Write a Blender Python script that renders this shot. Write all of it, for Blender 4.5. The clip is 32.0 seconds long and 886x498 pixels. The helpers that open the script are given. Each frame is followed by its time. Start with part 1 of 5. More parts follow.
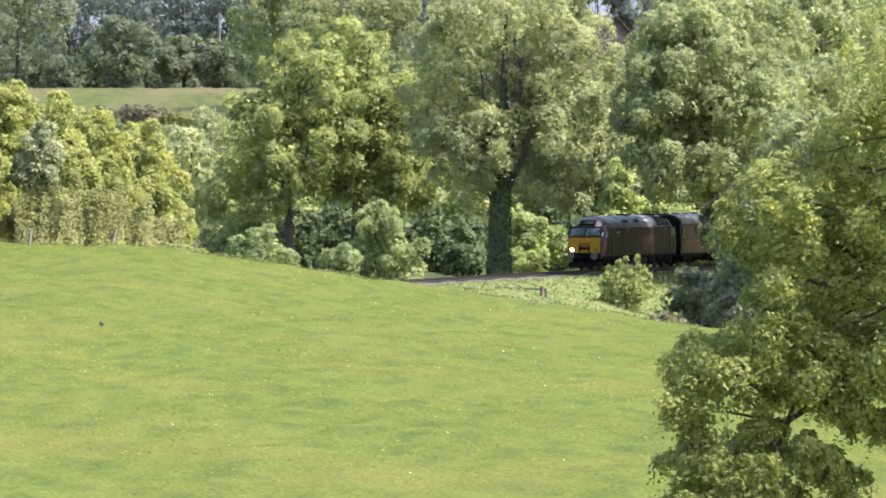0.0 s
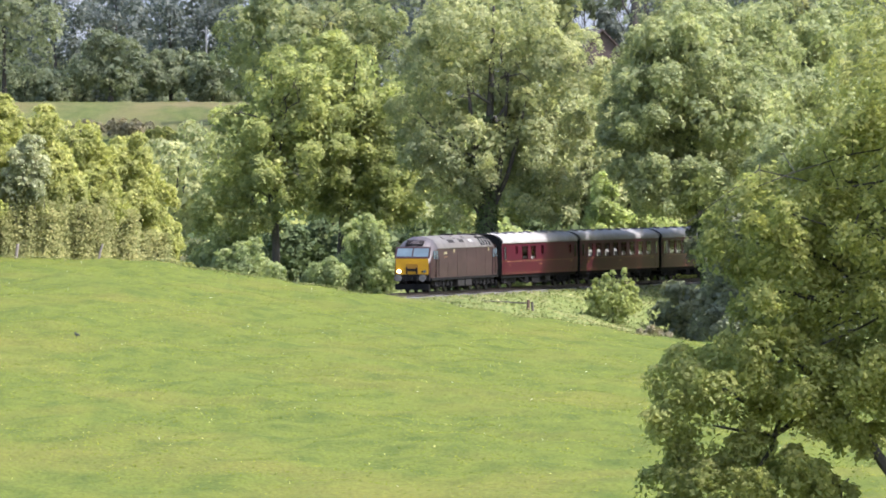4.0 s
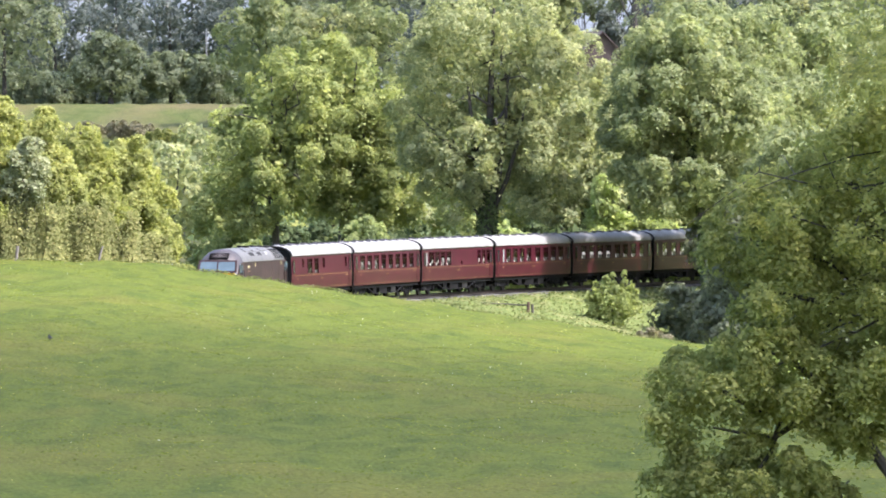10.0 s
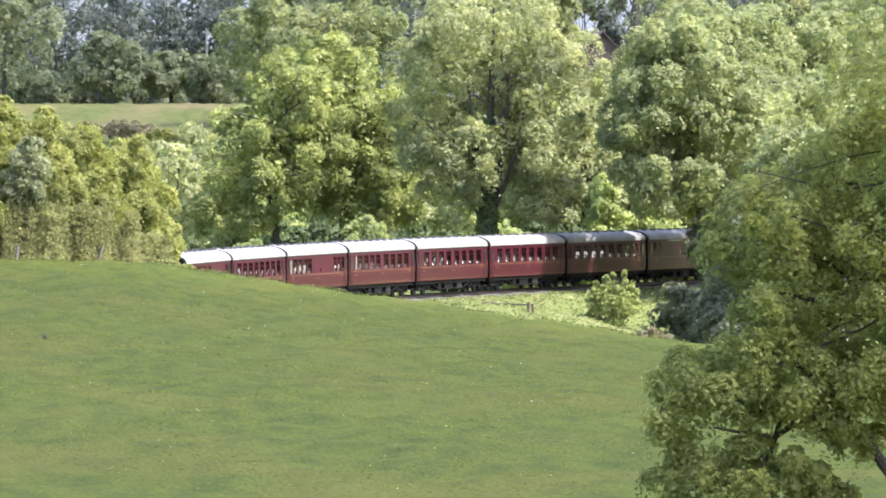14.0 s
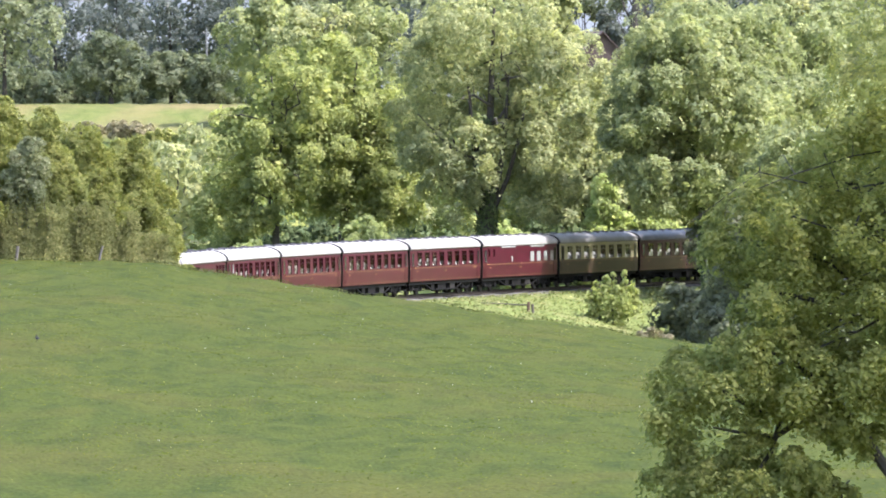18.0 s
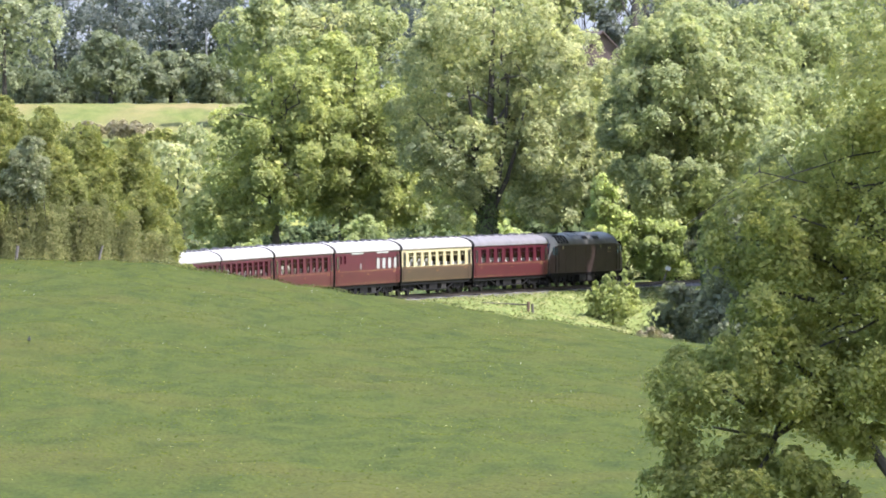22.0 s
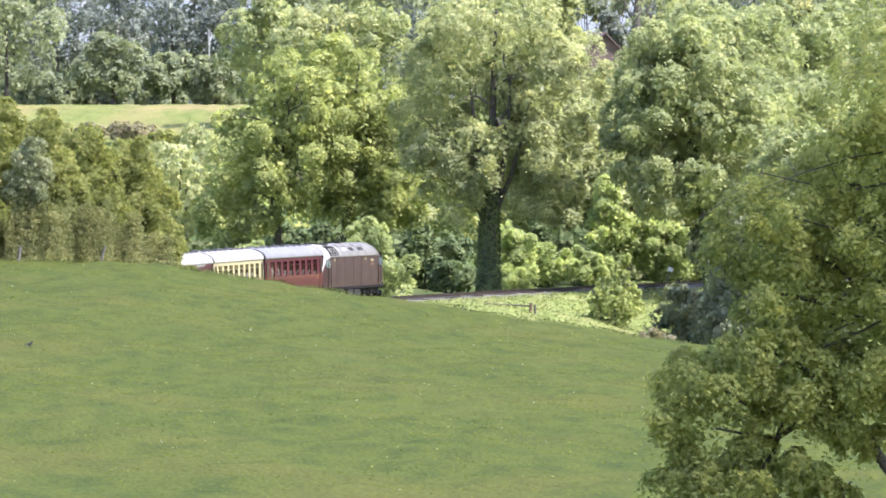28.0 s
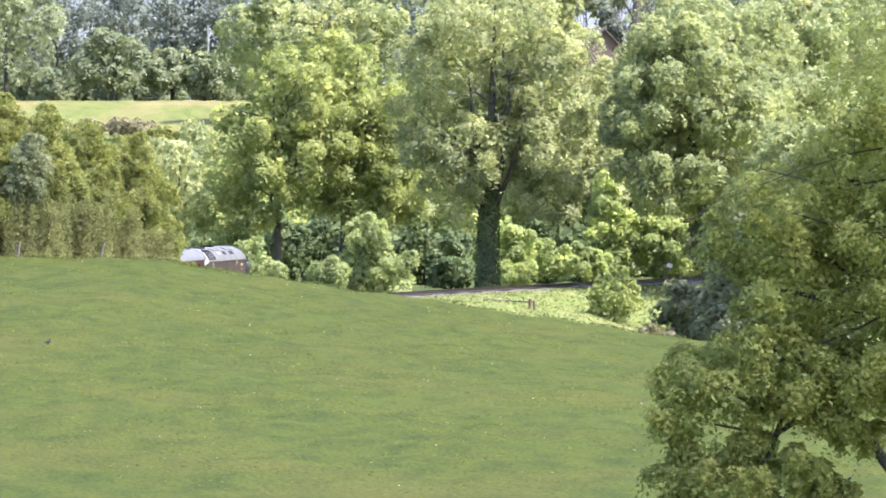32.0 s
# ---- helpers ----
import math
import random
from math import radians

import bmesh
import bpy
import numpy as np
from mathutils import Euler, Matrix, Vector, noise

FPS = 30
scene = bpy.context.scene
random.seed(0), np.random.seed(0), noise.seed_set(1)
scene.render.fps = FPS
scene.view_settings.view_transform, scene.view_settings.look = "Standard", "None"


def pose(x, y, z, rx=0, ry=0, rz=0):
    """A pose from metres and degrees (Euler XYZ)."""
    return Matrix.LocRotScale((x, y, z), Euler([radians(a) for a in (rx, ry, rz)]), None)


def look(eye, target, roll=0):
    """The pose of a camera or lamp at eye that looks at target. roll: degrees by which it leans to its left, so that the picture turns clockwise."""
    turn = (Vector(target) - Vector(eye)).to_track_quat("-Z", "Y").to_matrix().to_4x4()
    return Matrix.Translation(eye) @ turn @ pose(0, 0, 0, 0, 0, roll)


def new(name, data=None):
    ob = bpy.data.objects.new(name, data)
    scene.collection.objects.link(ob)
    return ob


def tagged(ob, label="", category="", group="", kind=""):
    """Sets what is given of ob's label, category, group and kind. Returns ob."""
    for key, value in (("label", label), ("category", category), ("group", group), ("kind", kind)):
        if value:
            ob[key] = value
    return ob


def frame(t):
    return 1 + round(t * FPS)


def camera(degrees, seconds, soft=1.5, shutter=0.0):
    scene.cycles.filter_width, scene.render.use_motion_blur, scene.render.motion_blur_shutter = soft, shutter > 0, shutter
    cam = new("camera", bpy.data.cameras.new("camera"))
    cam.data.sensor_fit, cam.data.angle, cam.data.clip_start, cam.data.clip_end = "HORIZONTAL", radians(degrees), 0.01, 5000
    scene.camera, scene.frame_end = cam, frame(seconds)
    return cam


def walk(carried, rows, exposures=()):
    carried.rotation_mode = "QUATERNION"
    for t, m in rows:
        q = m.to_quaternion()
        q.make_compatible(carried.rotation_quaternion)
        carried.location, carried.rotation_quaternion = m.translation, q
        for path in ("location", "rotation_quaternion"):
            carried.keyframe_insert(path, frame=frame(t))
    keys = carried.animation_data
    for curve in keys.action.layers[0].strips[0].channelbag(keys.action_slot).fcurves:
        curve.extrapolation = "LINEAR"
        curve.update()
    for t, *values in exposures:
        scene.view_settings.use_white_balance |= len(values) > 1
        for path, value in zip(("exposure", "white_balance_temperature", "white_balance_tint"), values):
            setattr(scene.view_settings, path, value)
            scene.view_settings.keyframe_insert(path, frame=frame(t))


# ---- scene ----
# ---- camera: a tripod on a hillside, re-aimed a little at the start and the end ----
FOV = 4.3676
EYE = (0.0, 0.0, 12.45)
LEVEL = 89.3292
cam = camera(FOV, 32.0, soft=1.8)
AIM = [  # seconds, turn to the left, tilt upwards, in degrees
    (0.0, 0.0640, -0.0752), (0.5, 0.0362, -0.0690), (1.0, 0.0035, -0.0557), (1.5, -0.0035, -0.0418),
    (2.0, 0.0125, -0.0376), (2.5, 0.0056, -0.0334), (3.0, -0.0040, -0.0209), (3.5, -0.0028, -0.0125),
    (5.5, 0.0, 0.0), (6.0, 0.0, 0.0), (8.5, -0.0014, 0.0035), (14.0, 0.0, 0.002), (16.5, -0.0056, 0.0),
    (18.0, 0.0, 0.003), (25.5, -0.0014, 0.0), (27.5, 0.004, 0.001), (28.0, 0.0111, 0.007), (28.5, 0.0125, 0.003),
    (29.0, 0.0098, 0.001), (29.5, 0.0098, 0.0), (30.0, 0.007, -0.003), (30.5, 0.0056, -0.004),
    (31.0, 0.0084, -0.0056), (31.5, 0.0111, -0.0084), (32.0, 0.007, -0.0125)]
EXPOSURES = [  # seconds, stops, kelvin, tint
    (0.0, 1.43, 5900, 18), (5.0, 1.37, 5890, 18), (9.0, 1.43, 5850, 18), (13.0, 1.65, 5850, 18), (18.0, 1.62, 5850, 18), (25.0, 1.64, 5850, 18), (32.0, 1.82, 5850, 18)]
walk(cam, [(t, pose(*EYE, LEVEL + up, 0, left)) for t, left, up in AIM], EXPOSURES)

# ---- world and sun ----
SUN_ELEV, SUN_AZ = 57.0, 110.0          # degrees above the ground; clockwise from +y
world = bpy.data.worlds.new("sky")
scene.world = world
world.use_nodes = True
wn = world.node_tree.nodes
sky = wn.new("ShaderNodeTexSky")
sky.sky_type = 'NISHITA'
sky.sun_disc = False
sky.sun_elevation, sky.sun_rotation = radians(SUN_ELEV), radians(SUN_AZ)
sky.air_density, sky.dust_density, sky.ozone_density = 1.3, 3.6, 0.6
wn["Background"].inputs["Strength"].default_value = 0.15
world.node_tree.links.new(sky.outputs[0], wn["Background"].inputs[0])
sun_dir = Vector((math.sin(radians(SUN_AZ)) * math.cos(radians(SUN_ELEV)), math.cos(radians(SUN_AZ)) * math.cos(radians(SUN_ELEV)), math.sin(radians(SUN_ELEV))))
sun = new("sun", bpy.data.lights.new("sun", 'SUN'))
sun.data.energy, sun.data.angle, sun.data.color = 4.2, radians(0.53), (1.0, 0.945, 0.87)
sun.matrix_world = look(sun_dir * 900, (0, 0, 0))


# ---- materials ----
def material(name, rough=0.6, metal=0.0):
    m = bpy.data.materials.new(name)
    m.use_nodes = True
    b = m.node_tree.nodes["Principled BSDF"]
    b.inputs["Roughness"].default_value, b.inputs["Metallic"].default_value = rough, metal
    return m, m.node_tree.nodes, m.node_tree.links, b


def noisy(nodes, links, scale, detail=4.0, coords="Object", stretch=None):
    """A noise in real-world size; gives its value socket."""
    tc = nodes.new("ShaderNodeTexCoord")
    n = nodes.new("ShaderNodeTexNoise")
    n.inputs["Scale"].default_value, n.inputs["Detail"].default_value = scale, detail
    src = tc.outputs[coords]
    if stretch:
        mp = nodes.new("ShaderNodeMapping")
        mp.inputs["Scale"].default_value = stretch
        links.new(src, mp.inputs[0])
        src = mp.outputs[0]
    links.new(src, n.inputs["Vector"])
    return n.outputs[0]


def ramp(nodes, links, value, stops):
    r = nodes.new("ShaderNodeValToRGB")
    e = r.color_ramp.elements
    while len(e) < len(stops):
        e.new(0.5)
    for el, (p, c) in zip(e, stops):
        el.position, el.color = p, (*c, 1)
    links.new(value, r.inputs[0])
    return r.outputs[0]


def mixed(nodes, links, fac, a, b, mode='MIX'):
    m = nodes.new("ShaderNodeMix")
    m.data_type, m.blend_type = 'RGBA', mode
    for sock, v in ((m.inputs[0], fac), (m.inputs[6], a), (m.inputs[7], b)):
        if hasattr(v, "links"):
            links.new(v, sock)
        else:
            sock.default_value = v if not isinstance(v, tuple) else (*v, 1)
    return m.outputs[2]


def bumped(nodes, links, bsdf, value, strength, dist):
    b = nodes.new("ShaderNodeBump")
    b.inputs["Strength"].default_value, b.inputs["Distance"].default_value = strength, dist
    links.new(value, b.inputs["Height"])
    links.new(b.outputs[0], bsdf.inputs["Normal"])


def surface(name, colour, rough=0.5, metal=0.0, vary=0.25, scale=1.5, fine=14.0, bump=0.0, stretch=None):
    """A painted, metal or stone surface: base colour with broad stains and fine grain."""
    m, n, l, b = material(name, rough, metal)
    big = noisy(n, l, scale, 5, stretch=stretch)
    small = noisy(n, l, fine, 3)
    dark = tuple(c * (1 - vary) for c in colour)
    lite = tuple(min(1, c * (1 + vary * 0.7)) for c in colour)
    c1 = ramp(n, l, big, [(0.3, dark), (0.7, lite)])
    c2 = ramp(n, l, small, [(0.35, (1 - vary * 0.5,) * 3), (0.65, (1, 1, 1))])
    l.new(mixed(n, l, 1.0, c1, c2, 'MULTIPLY'), b.inputs["Base Color"])
    if bump:
        bumped(n, l, b, small, 0.6, bump)
    return m


def foliage(name, dark, lite, tip, passing=0.5, rough=0.65):
    """Leaves: each leaf has its own tone, with broad drifts over the crown, and lets light through."""
    m, n, l, b = material(name, rough)
    geo = n.new("ShaderNodeNewGeometry")
    each = ramp(n, l, geo.outputs["Random Per Island"], [(0.0, dark), (0.65, lite), (1.0, tip)])
    drift = ramp(n, l, noisy(n, l, 0.45, 3), [(0.3, (0.64, 0.66, 0.74)), (0.7, (1.15, 1.08, 1.05))])
    col = mixed(n, l, 1.0, each, drift, 'MULTIPLY')
    l.new(col, b.inputs["Base Color"])
    tr = n.new("ShaderNodeBsdfTranslucent")
    warm = mixed(n, l, 1.0, col, (1.08, 1.13, 0.8), 'MULTIPLY')
    l.new(warm, tr.inputs[0])
    mx = n.new("ShaderNodeMixShader")
    mx.inputs[0].default_value = passing
    l.new(b.outputs[0], mx.inputs[1])
    l.new(tr.outputs[0], mx.inputs[2])
    l.new(mx.outputs[0], n["Material Output"].inputs[0])
    b.inputs["Specular IOR Level"].default_value = 0.08
    return m


def grass_material(name, dark, lite, dry, dry_amount, scale=0.16):
    m, n, l, b = material(name, 0.8)
    broad = noisy(n, l, scale, 4, stretch=(1.0, 0.3, 1.0))
    mid = noisy(n, l, 1.1, 6, stretch=(1.0, 0.16, 1.0))
    fine = noisy(n, l, 7.0, 4, stretch=(1.0, 0.4, 1.0))
    c = mixed(n, l, ramp(n, l, mid, [(0.28, (0, 0, 0)), (0.60, (1, 1, 1))]), dark, lite)
    c = mixed(n, l, ramp(n, l, broad, [(1 - dry_amount - 0.15, (0, 0, 0)), (1 - dry_amount + 0.2, (1, 1, 1))]), c, dry)
    shade = ramp(n, l, fine, [(0.3, (0.7, 0.7, 0.7)), (0.62, (1.08, 1.08, 1.08))])
    l.new(mixed(n, l, 1.0, c, shade, 'MULTIPLY'), b.inputs["Base Color"])
    bumped(n, l, b, fine, 0.8, 0.12)
    b.inputs["Specular IOR Level"].default_value = 0.06
    return m


M = {}
M["field"] = grass_material("meadow_grass", (0.049, 0.071, 0.0095), (0.090, 0.110, 0.015), (0.126, 0.118, 0.023), 0.36)
M["rough"] = grass_material("rough_grass", (0.10, 0.13, 0.035), (0.14, 0.165, 0.05), (0.19, 0.18, 0.08), 0.35, 0.5)
M["wood_floor"] = grass_material("woodland_floor", (0.03, 0.045, 0.015), (0.06, 0.085, 0.025), (0.09, 0.07, 0.04), 0.35, 0.4)
M["far_field"] = grass_material("far_pasture", (0.075, 0.10, 0.024), (0.12, 0.135, 0.038), (0.20, 0.155, 0.075), 0.42, 0.12)
M["blade"] = foliage("grass_blades", (0.09, 0.125, 0.016), (0.145, 0.178, 0.026), (0.235, 0.24, 0.05), 0.4)
M["dry_blade"] = foliage("bleached_blades", (0.16, 0.18, 0.045), (0.21, 0.22, 0.065), (0.27, 0.27, 0.10), 0.35)
M["bank_blade"] = foliage("bank_blades", (0.105, 0.135, 0.045), (0.165, 0.19, 0.065), (0.25, 0.25, 0.115), 0.4)
M["vine"] = foliage("creeper_leaves", (0.22, 0.24, 0.085), (0.315, 0.325, 0.12), (0.41, 0.395, 0.165), 0.4)
M["petal"] = surface("yellow_petals", (0.55, 0.53, 0.16), 0.5, vary=0.15)
M["white_petal"] = surface("white_petals", (0.8, 0.8, 0.75), 0.5, vary=0.1)
M["oak"] = foliage("oak_leaves", (0.285, 0.335, 0.13), (0.375, 0.42, 0.155), (0.485, 0.50, 0.18))
# blue of the ash leaves is raised to stand in for haze
M["ash"] = foliage("ash_leaves", (0.315, 0.355, 0.18), (0.41, 0.44, 0.215), (0.53, 0.53, 0.25), 0.5)
# greyer ash copy, about 15% darker: shade put into the colour
M["grey_ash"] = foliage("shade_ash_leaves", (0.265, 0.31, 0.155), (0.34, 0.385, 0.185), (0.445, 0.465, 0.215), 0.5)
M["shrub"] = foliage("shrub_leaves", (0.265, 0.32, 0.14), (0.36, 0.42, 0.18), (0.475, 0.515, 0.23), 0.52)
M["near_oak"] = foliage("near_oak_leaves", (0.295, 0.335, 0.12), (0.395, 0.425, 0.15), (0.52, 0.525, 0.19), 0.58)
M["hawthorn"] = foliage("hawthorn_leaves", (0.28, 0.31, 0.10), (0.38, 0.405, 0.135), (0.51, 0.51, 0.18))
# trunk ivy; on understorey shrubs this dark tone stands in for shade
M["ivy"] = foliage("ivy_and_shade_leaves", (0.085, 0.12, 0.055), (0.12, 0.165, 0.07), (0.17, 0.21, 0.09), 0.3)
# leaf colour lightened to stand in for full sun
M["sapling"] = foliage("sun_bright_leaves", (0.37, 0.445, 0.19), (0.49, 0.56, 0.23), (0.61, 0.65, 0.29), 0.6)
M["elder"] = foliage("elder_leaves", (0.30, 0.36, 0.13), (0.42, 0.47, 0.17), (0.56, 0.585, 0.24), 0.5)
M["grey_leaf"] = foliage("grey_green_leaves", (0.28, 0.31, 0.17), (0.39, 0.42, 0.23), (0.52, 0.54, 0.33), 0.4)
# distant leaf colours carry the haze: greyed and blued, conifers lightened
M["far_leaf"] = foliage("hazed_distant_leaves", (0.20, 0.235, 0.145), (0.27, 0.31, 0.18), (0.355, 0.385, 0.225), 0.45)
M["conifer"] = foliage("hazed_conifer_leaves", (0.135, 0.16, 0.14), (0.19, 0.22, 0.185), (0.25, 0.275, 0.225), 0.35)
M["dead"] = foliage("dry_stems", (0.23, 0.21, 0.13), (0.33, 0.305, 0.19), (0.43, 0.405, 0.26), 0.4)
# thicket colour lowered and greyed to stand in for tree shade
M["thicket"] = foliage("shade_dark_thicket_leaves", (0.20, 0.225, 0.14), (0.26, 0.285, 0.175), (0.33, 0.35, 0.21), 0.45)
M["bark"] = surface("bark", (0.075, 0.066, 0.055), 0.9, vary=0.45, scale=2.0, fine=9, bump=0.03, stretch=(1, 1, 0.25))
M["crib"] = surface("oily_ballast", (0.030, 0.026, 0.023), 0.9, vary=0.4, scale=1.2, fine=7, bump=0.05)
M["ballast"] = surface("ballast_stone", (0.095, 0.088, 0.08), 0.9, vary=0.4, scale=1.2, fine=7, bump=0.06)
M["sleeper"] = surface("sleeper_wood", (0.035, 0.03, 0.026), 0.85, vary=0.35, scale=1.5, fine=8)
M["rail"] = surface("rusty_rail", (0.05, 0.036, 0.03), 0.5, 0.5, vary=0.3, scale=2)
M["brick"] = surface("red_brick", (0.115, 0.083, 0.073), 0.85, vary=0.3, scale=1.2)
M["tile"] = surface("clay_tile", (0.105, 0.072, 0.066), 0.8, vary=0.3, scale=1.4)

# ---- mesh helpers ----
rng = np.random.default_rng(7)


class Geo:
    """Gathers boxes, tubes and lofts into one mesh."""
    def __init__(self):
        self.v, self.f, self.m = [], [], []

    def add(self, verts, faces, mi=0):
        o = len(self.v)
        self.v += [tuple(p) for p in verts]
        self.f += [tuple(i + o for i in f) for f in faces]
        self.m += [mi] * len(faces)
        return self

    def box(self, x0, x1, y0, y1, z0, z1, mi=0, c=0.0):
        """A box; c cuts its long edges along y."""
        if c <= 0:
            v = [(x, y, z) for x in (x0, x1) for y in (y0, y1) for z in (z0, z1)]
            return self.add(v, [(0, 1, 3, 2), (4, 6, 7, 5), (0, 4, 5, 1), (2, 3, 7, 6), (0, 2, 6, 4), (1, 5, 7, 3)], mi)
        ring = [(x0 + c, z0), (x1 - c, z0), (x1, z0 + c), (x1, z1 - c), (x1 - c, z1), (x0 + c, z1), (x0, z1 - c), (x0, z0 + c)]
        return self.loft([[(x, y, z) for x, z in ring] for y in (y0, y1)], mi=mi)

    def loft(self, rings, closed=True, caps=True, mi=0):
        n = len(rings[0])
        v = [p for r in rings for p in r]
        f = []
        for i in range(len(rings) - 1):
            for j in range(n if closed else n - 1):
                a, b = i * n + j, i * n + (j + 1) % n
                f.append((a, b, b + n, a + n))
        if caps and closed:
            f.append(tuple(range(n))[::-1])
            f.append(tuple(range((len(rings) - 1) * n, len(rings) * n)))
        return self.add(v, f, mi)

    def tube(self, pts, radii, sides=8, mi=0):
        rings = []
        for i, p in enumerate(pts):
            p = Vector(p)
            d = (Vector(pts[min(i + 1, len(pts) - 1)]) - Vector(pts[max(i - 1, 0)])).normalized()
            a = d.cross(Vector((0.31, 0.9, 0.2))).normalized()
            b = d.cross(a)
            rings.append([p + (a * math.cos(k * 2 * math.pi / sides) + b * math.sin(k * 2 * math.pi / sides)) * radii[i] for k in range(sides)])
        return self.loft(rings, mi=mi)

    def disc(self, x, y, z, r, w, axis="x", n=14, mi=0):
        """A wheel-like disc round (x, y, z)."""
        ring = [(math.cos(k * 2 * math.pi / n) * r, math.sin(k * 2 * math.pi / n) * r) for k in range(n)]
        if axis == "x":
            return self.loft([[(x + s * w / 2, y + a, z + b) for a, b in ring] for s in (-1, 1)], mi=mi)
        if axis == "y":
            return self.loft([[(x + a, y + s * w / 2, z + b) for a, b in ring] for s in (-1, 1)], mi=mi)
        return self.loft([[(x + a, y + b, z + s * w / 2) for a, b in ring] for s in (-1, 1)], mi=mi)

    def mesh(self, name, mats, smooth=False):
        me = bpy.data.meshes.new(name)
        me.from_pydata(self.v, [], self.f)
        for m in mats if isinstance(mats, (list, tuple)) else [mats]:
            me.materials.append(m)
        me.polygons.foreach_set("material_index", self.m)
        bm = bmesh.new()
        bm.from_mesh(me)
        bmesh.ops.recalc_face_normals(bm, faces=bm.faces)
        bm.to_mesh(me)
        bm.free()
        if smooth:
            me.polygons.foreach_set("use_smooth", [True] * len(me.polygons))
            me.set_sharp_from_angle(angle=radians(38))
        return me


def part(name, geo, mats, parent=None, label="", smooth=False, at=None):
    me = geo if isinstance(geo, bpy.types.Mesh) else geo.mesh(name, mats, smooth)
    ob = new(name, me)
    if parent:
        ob.parent = parent
    if at is not None:
        ob.matrix_basis = at if isinstance(at, Matrix) else Matrix.Translation(at)
    if label:
        ob["label"] = label
    return ob


def leaf_mesh(name, c, nrm, size, mat, slim=0.55, corners=4):
    """Leaf blades at the places c, facing nrm: folded ones with four corners, or plain ones with three."""
    n = len(c)
    nrm = nrm / np.linalg.norm(nrm, axis=1, keepdims=True)
    t = np.cross(nrm, rng.normal(size=(n, 3)))
    t /= np.linalg.norm(t, axis=1, keepdims=True) + 1e-9
    b = np.cross(nrm, t)
    s = size[:, None]
    if corners == 3:
        v = np.stack([c + t * s, c + b * s * 0.8 - t * s * 0.7, c - b * s * 0.8 - t * s * 0.7], 1).reshape(-1, 3)
    else:
        v = np.stack([c + t * s, c + b * s * slim + nrm * s * 0.22, c - t * s, c - b * s * slim + nrm * s * 0.22], 1).reshape(-1, 3)
    me = bpy.data.meshes.new(name)
    me.vertices.add(corners * n)
    me.vertices.foreach_set("co", v.astype(np.float32).ravel())
    me.loops.add(corners * n)
    me.loops.foreach_set("vertex_index", np.arange(corners * n, dtype=np.int32))
    me.polygons.add(n)
    me.polygons.foreach_set("loop_start", np.arange(0, corners * n, corners, dtype=np.int32))
    me.update(calc_edges=True)
    me.materials.append(mat)
    return me


def crown_leaves(envelopes, boughs, sprays, per, size, spread=0.3, bough=0.42, core=0.07):
    """Leaves of a crown: boughs near the skins of its ellipsoids (x, y, z, rx, ry, rz), sprays on each bough,
    leaves on each spray, and a thin scatter of larger leaves deep inside."""
    e = np.array(envelopes, float)
    area = np.prod(e[:, 3:], 1) ** (2 / 3)
    idx = rng.choice(len(e), boughs, p=area / area.sum())
    d = rng.normal(size=(boughs, 3)) + np.array([0, 0, 0.12])
    d /= np.linalg.norm(d, axis=1, keepdims=True)
    mid = e[idx, :3] + d * e[idx, 3:] * rng.uniform(0.55, 0.95, (boughs, 1))
    rad = bough * e[idx, 3:].min(1) * rng.uniform(0.65, 1.25, boughs)
    j = np.repeat(np.arange(boughs), sprays)
    out = rng.normal(size=(len(j), 3)) + 0.7 * d[j] + np.array([0, 0, 0.4])
    out /= np.linalg.norm(out, axis=1, keepdims=True)
    tip = mid[j] + out * (rad[j] * rng.uniform(0.6, 1.08, len(j)))[:, None] * np.array([1, 1, 0.8])
    deep = np.linalg.norm((tip[:, None, :] - e[None, :, :3]) / e[None, :, 3:], axis=2).min(1)
    keep = deep > rng.uniform(0.35, 0.72, len(deep))
    tip, out = tip[keep], out[keep]
    k = np.repeat(np.arange(len(tip)), per)
    off = rng.normal(size=(len(k), 3)) * spread * rng.uniform(0.6, 1.2, len(tip))[k][:, None]
    off -= out[k] * (off * out[k]).sum(1, keepdims=True) * 0.6
    p = tip[k] + off
    p[:, 2] -= 0.3 * (off ** 2).sum(1) / spread
    face = out * 0.8 + np.array([0, 0, 0.45]) + rng.normal(size=out.shape) * 0.5
    n = face[k] + rng.normal(size=off.shape) * 0.28
    s = size * rng.uniform(0.6, 1.3, len(k))
    m = int(core * len(p))
    ci = rng.choice(len(e), m, p=area / area.sum())
    cd = rng.normal(size=(m, 3))
    cd /= np.linalg.norm(cd, axis=1, keepdims=True)
    cp = e[ci, :3] + cd * e[ci, 3:] * rng.uniform(0.2, 0.72, (m, 1))
    return np.concatenate([p, cp]), np.concatenate([n, rng.normal(size=(m, 3))]), np.concatenate([s, size * rng.uniform(*((1.6, 2.6) if size > 0.06 else (0.9, 1.3)), m)])


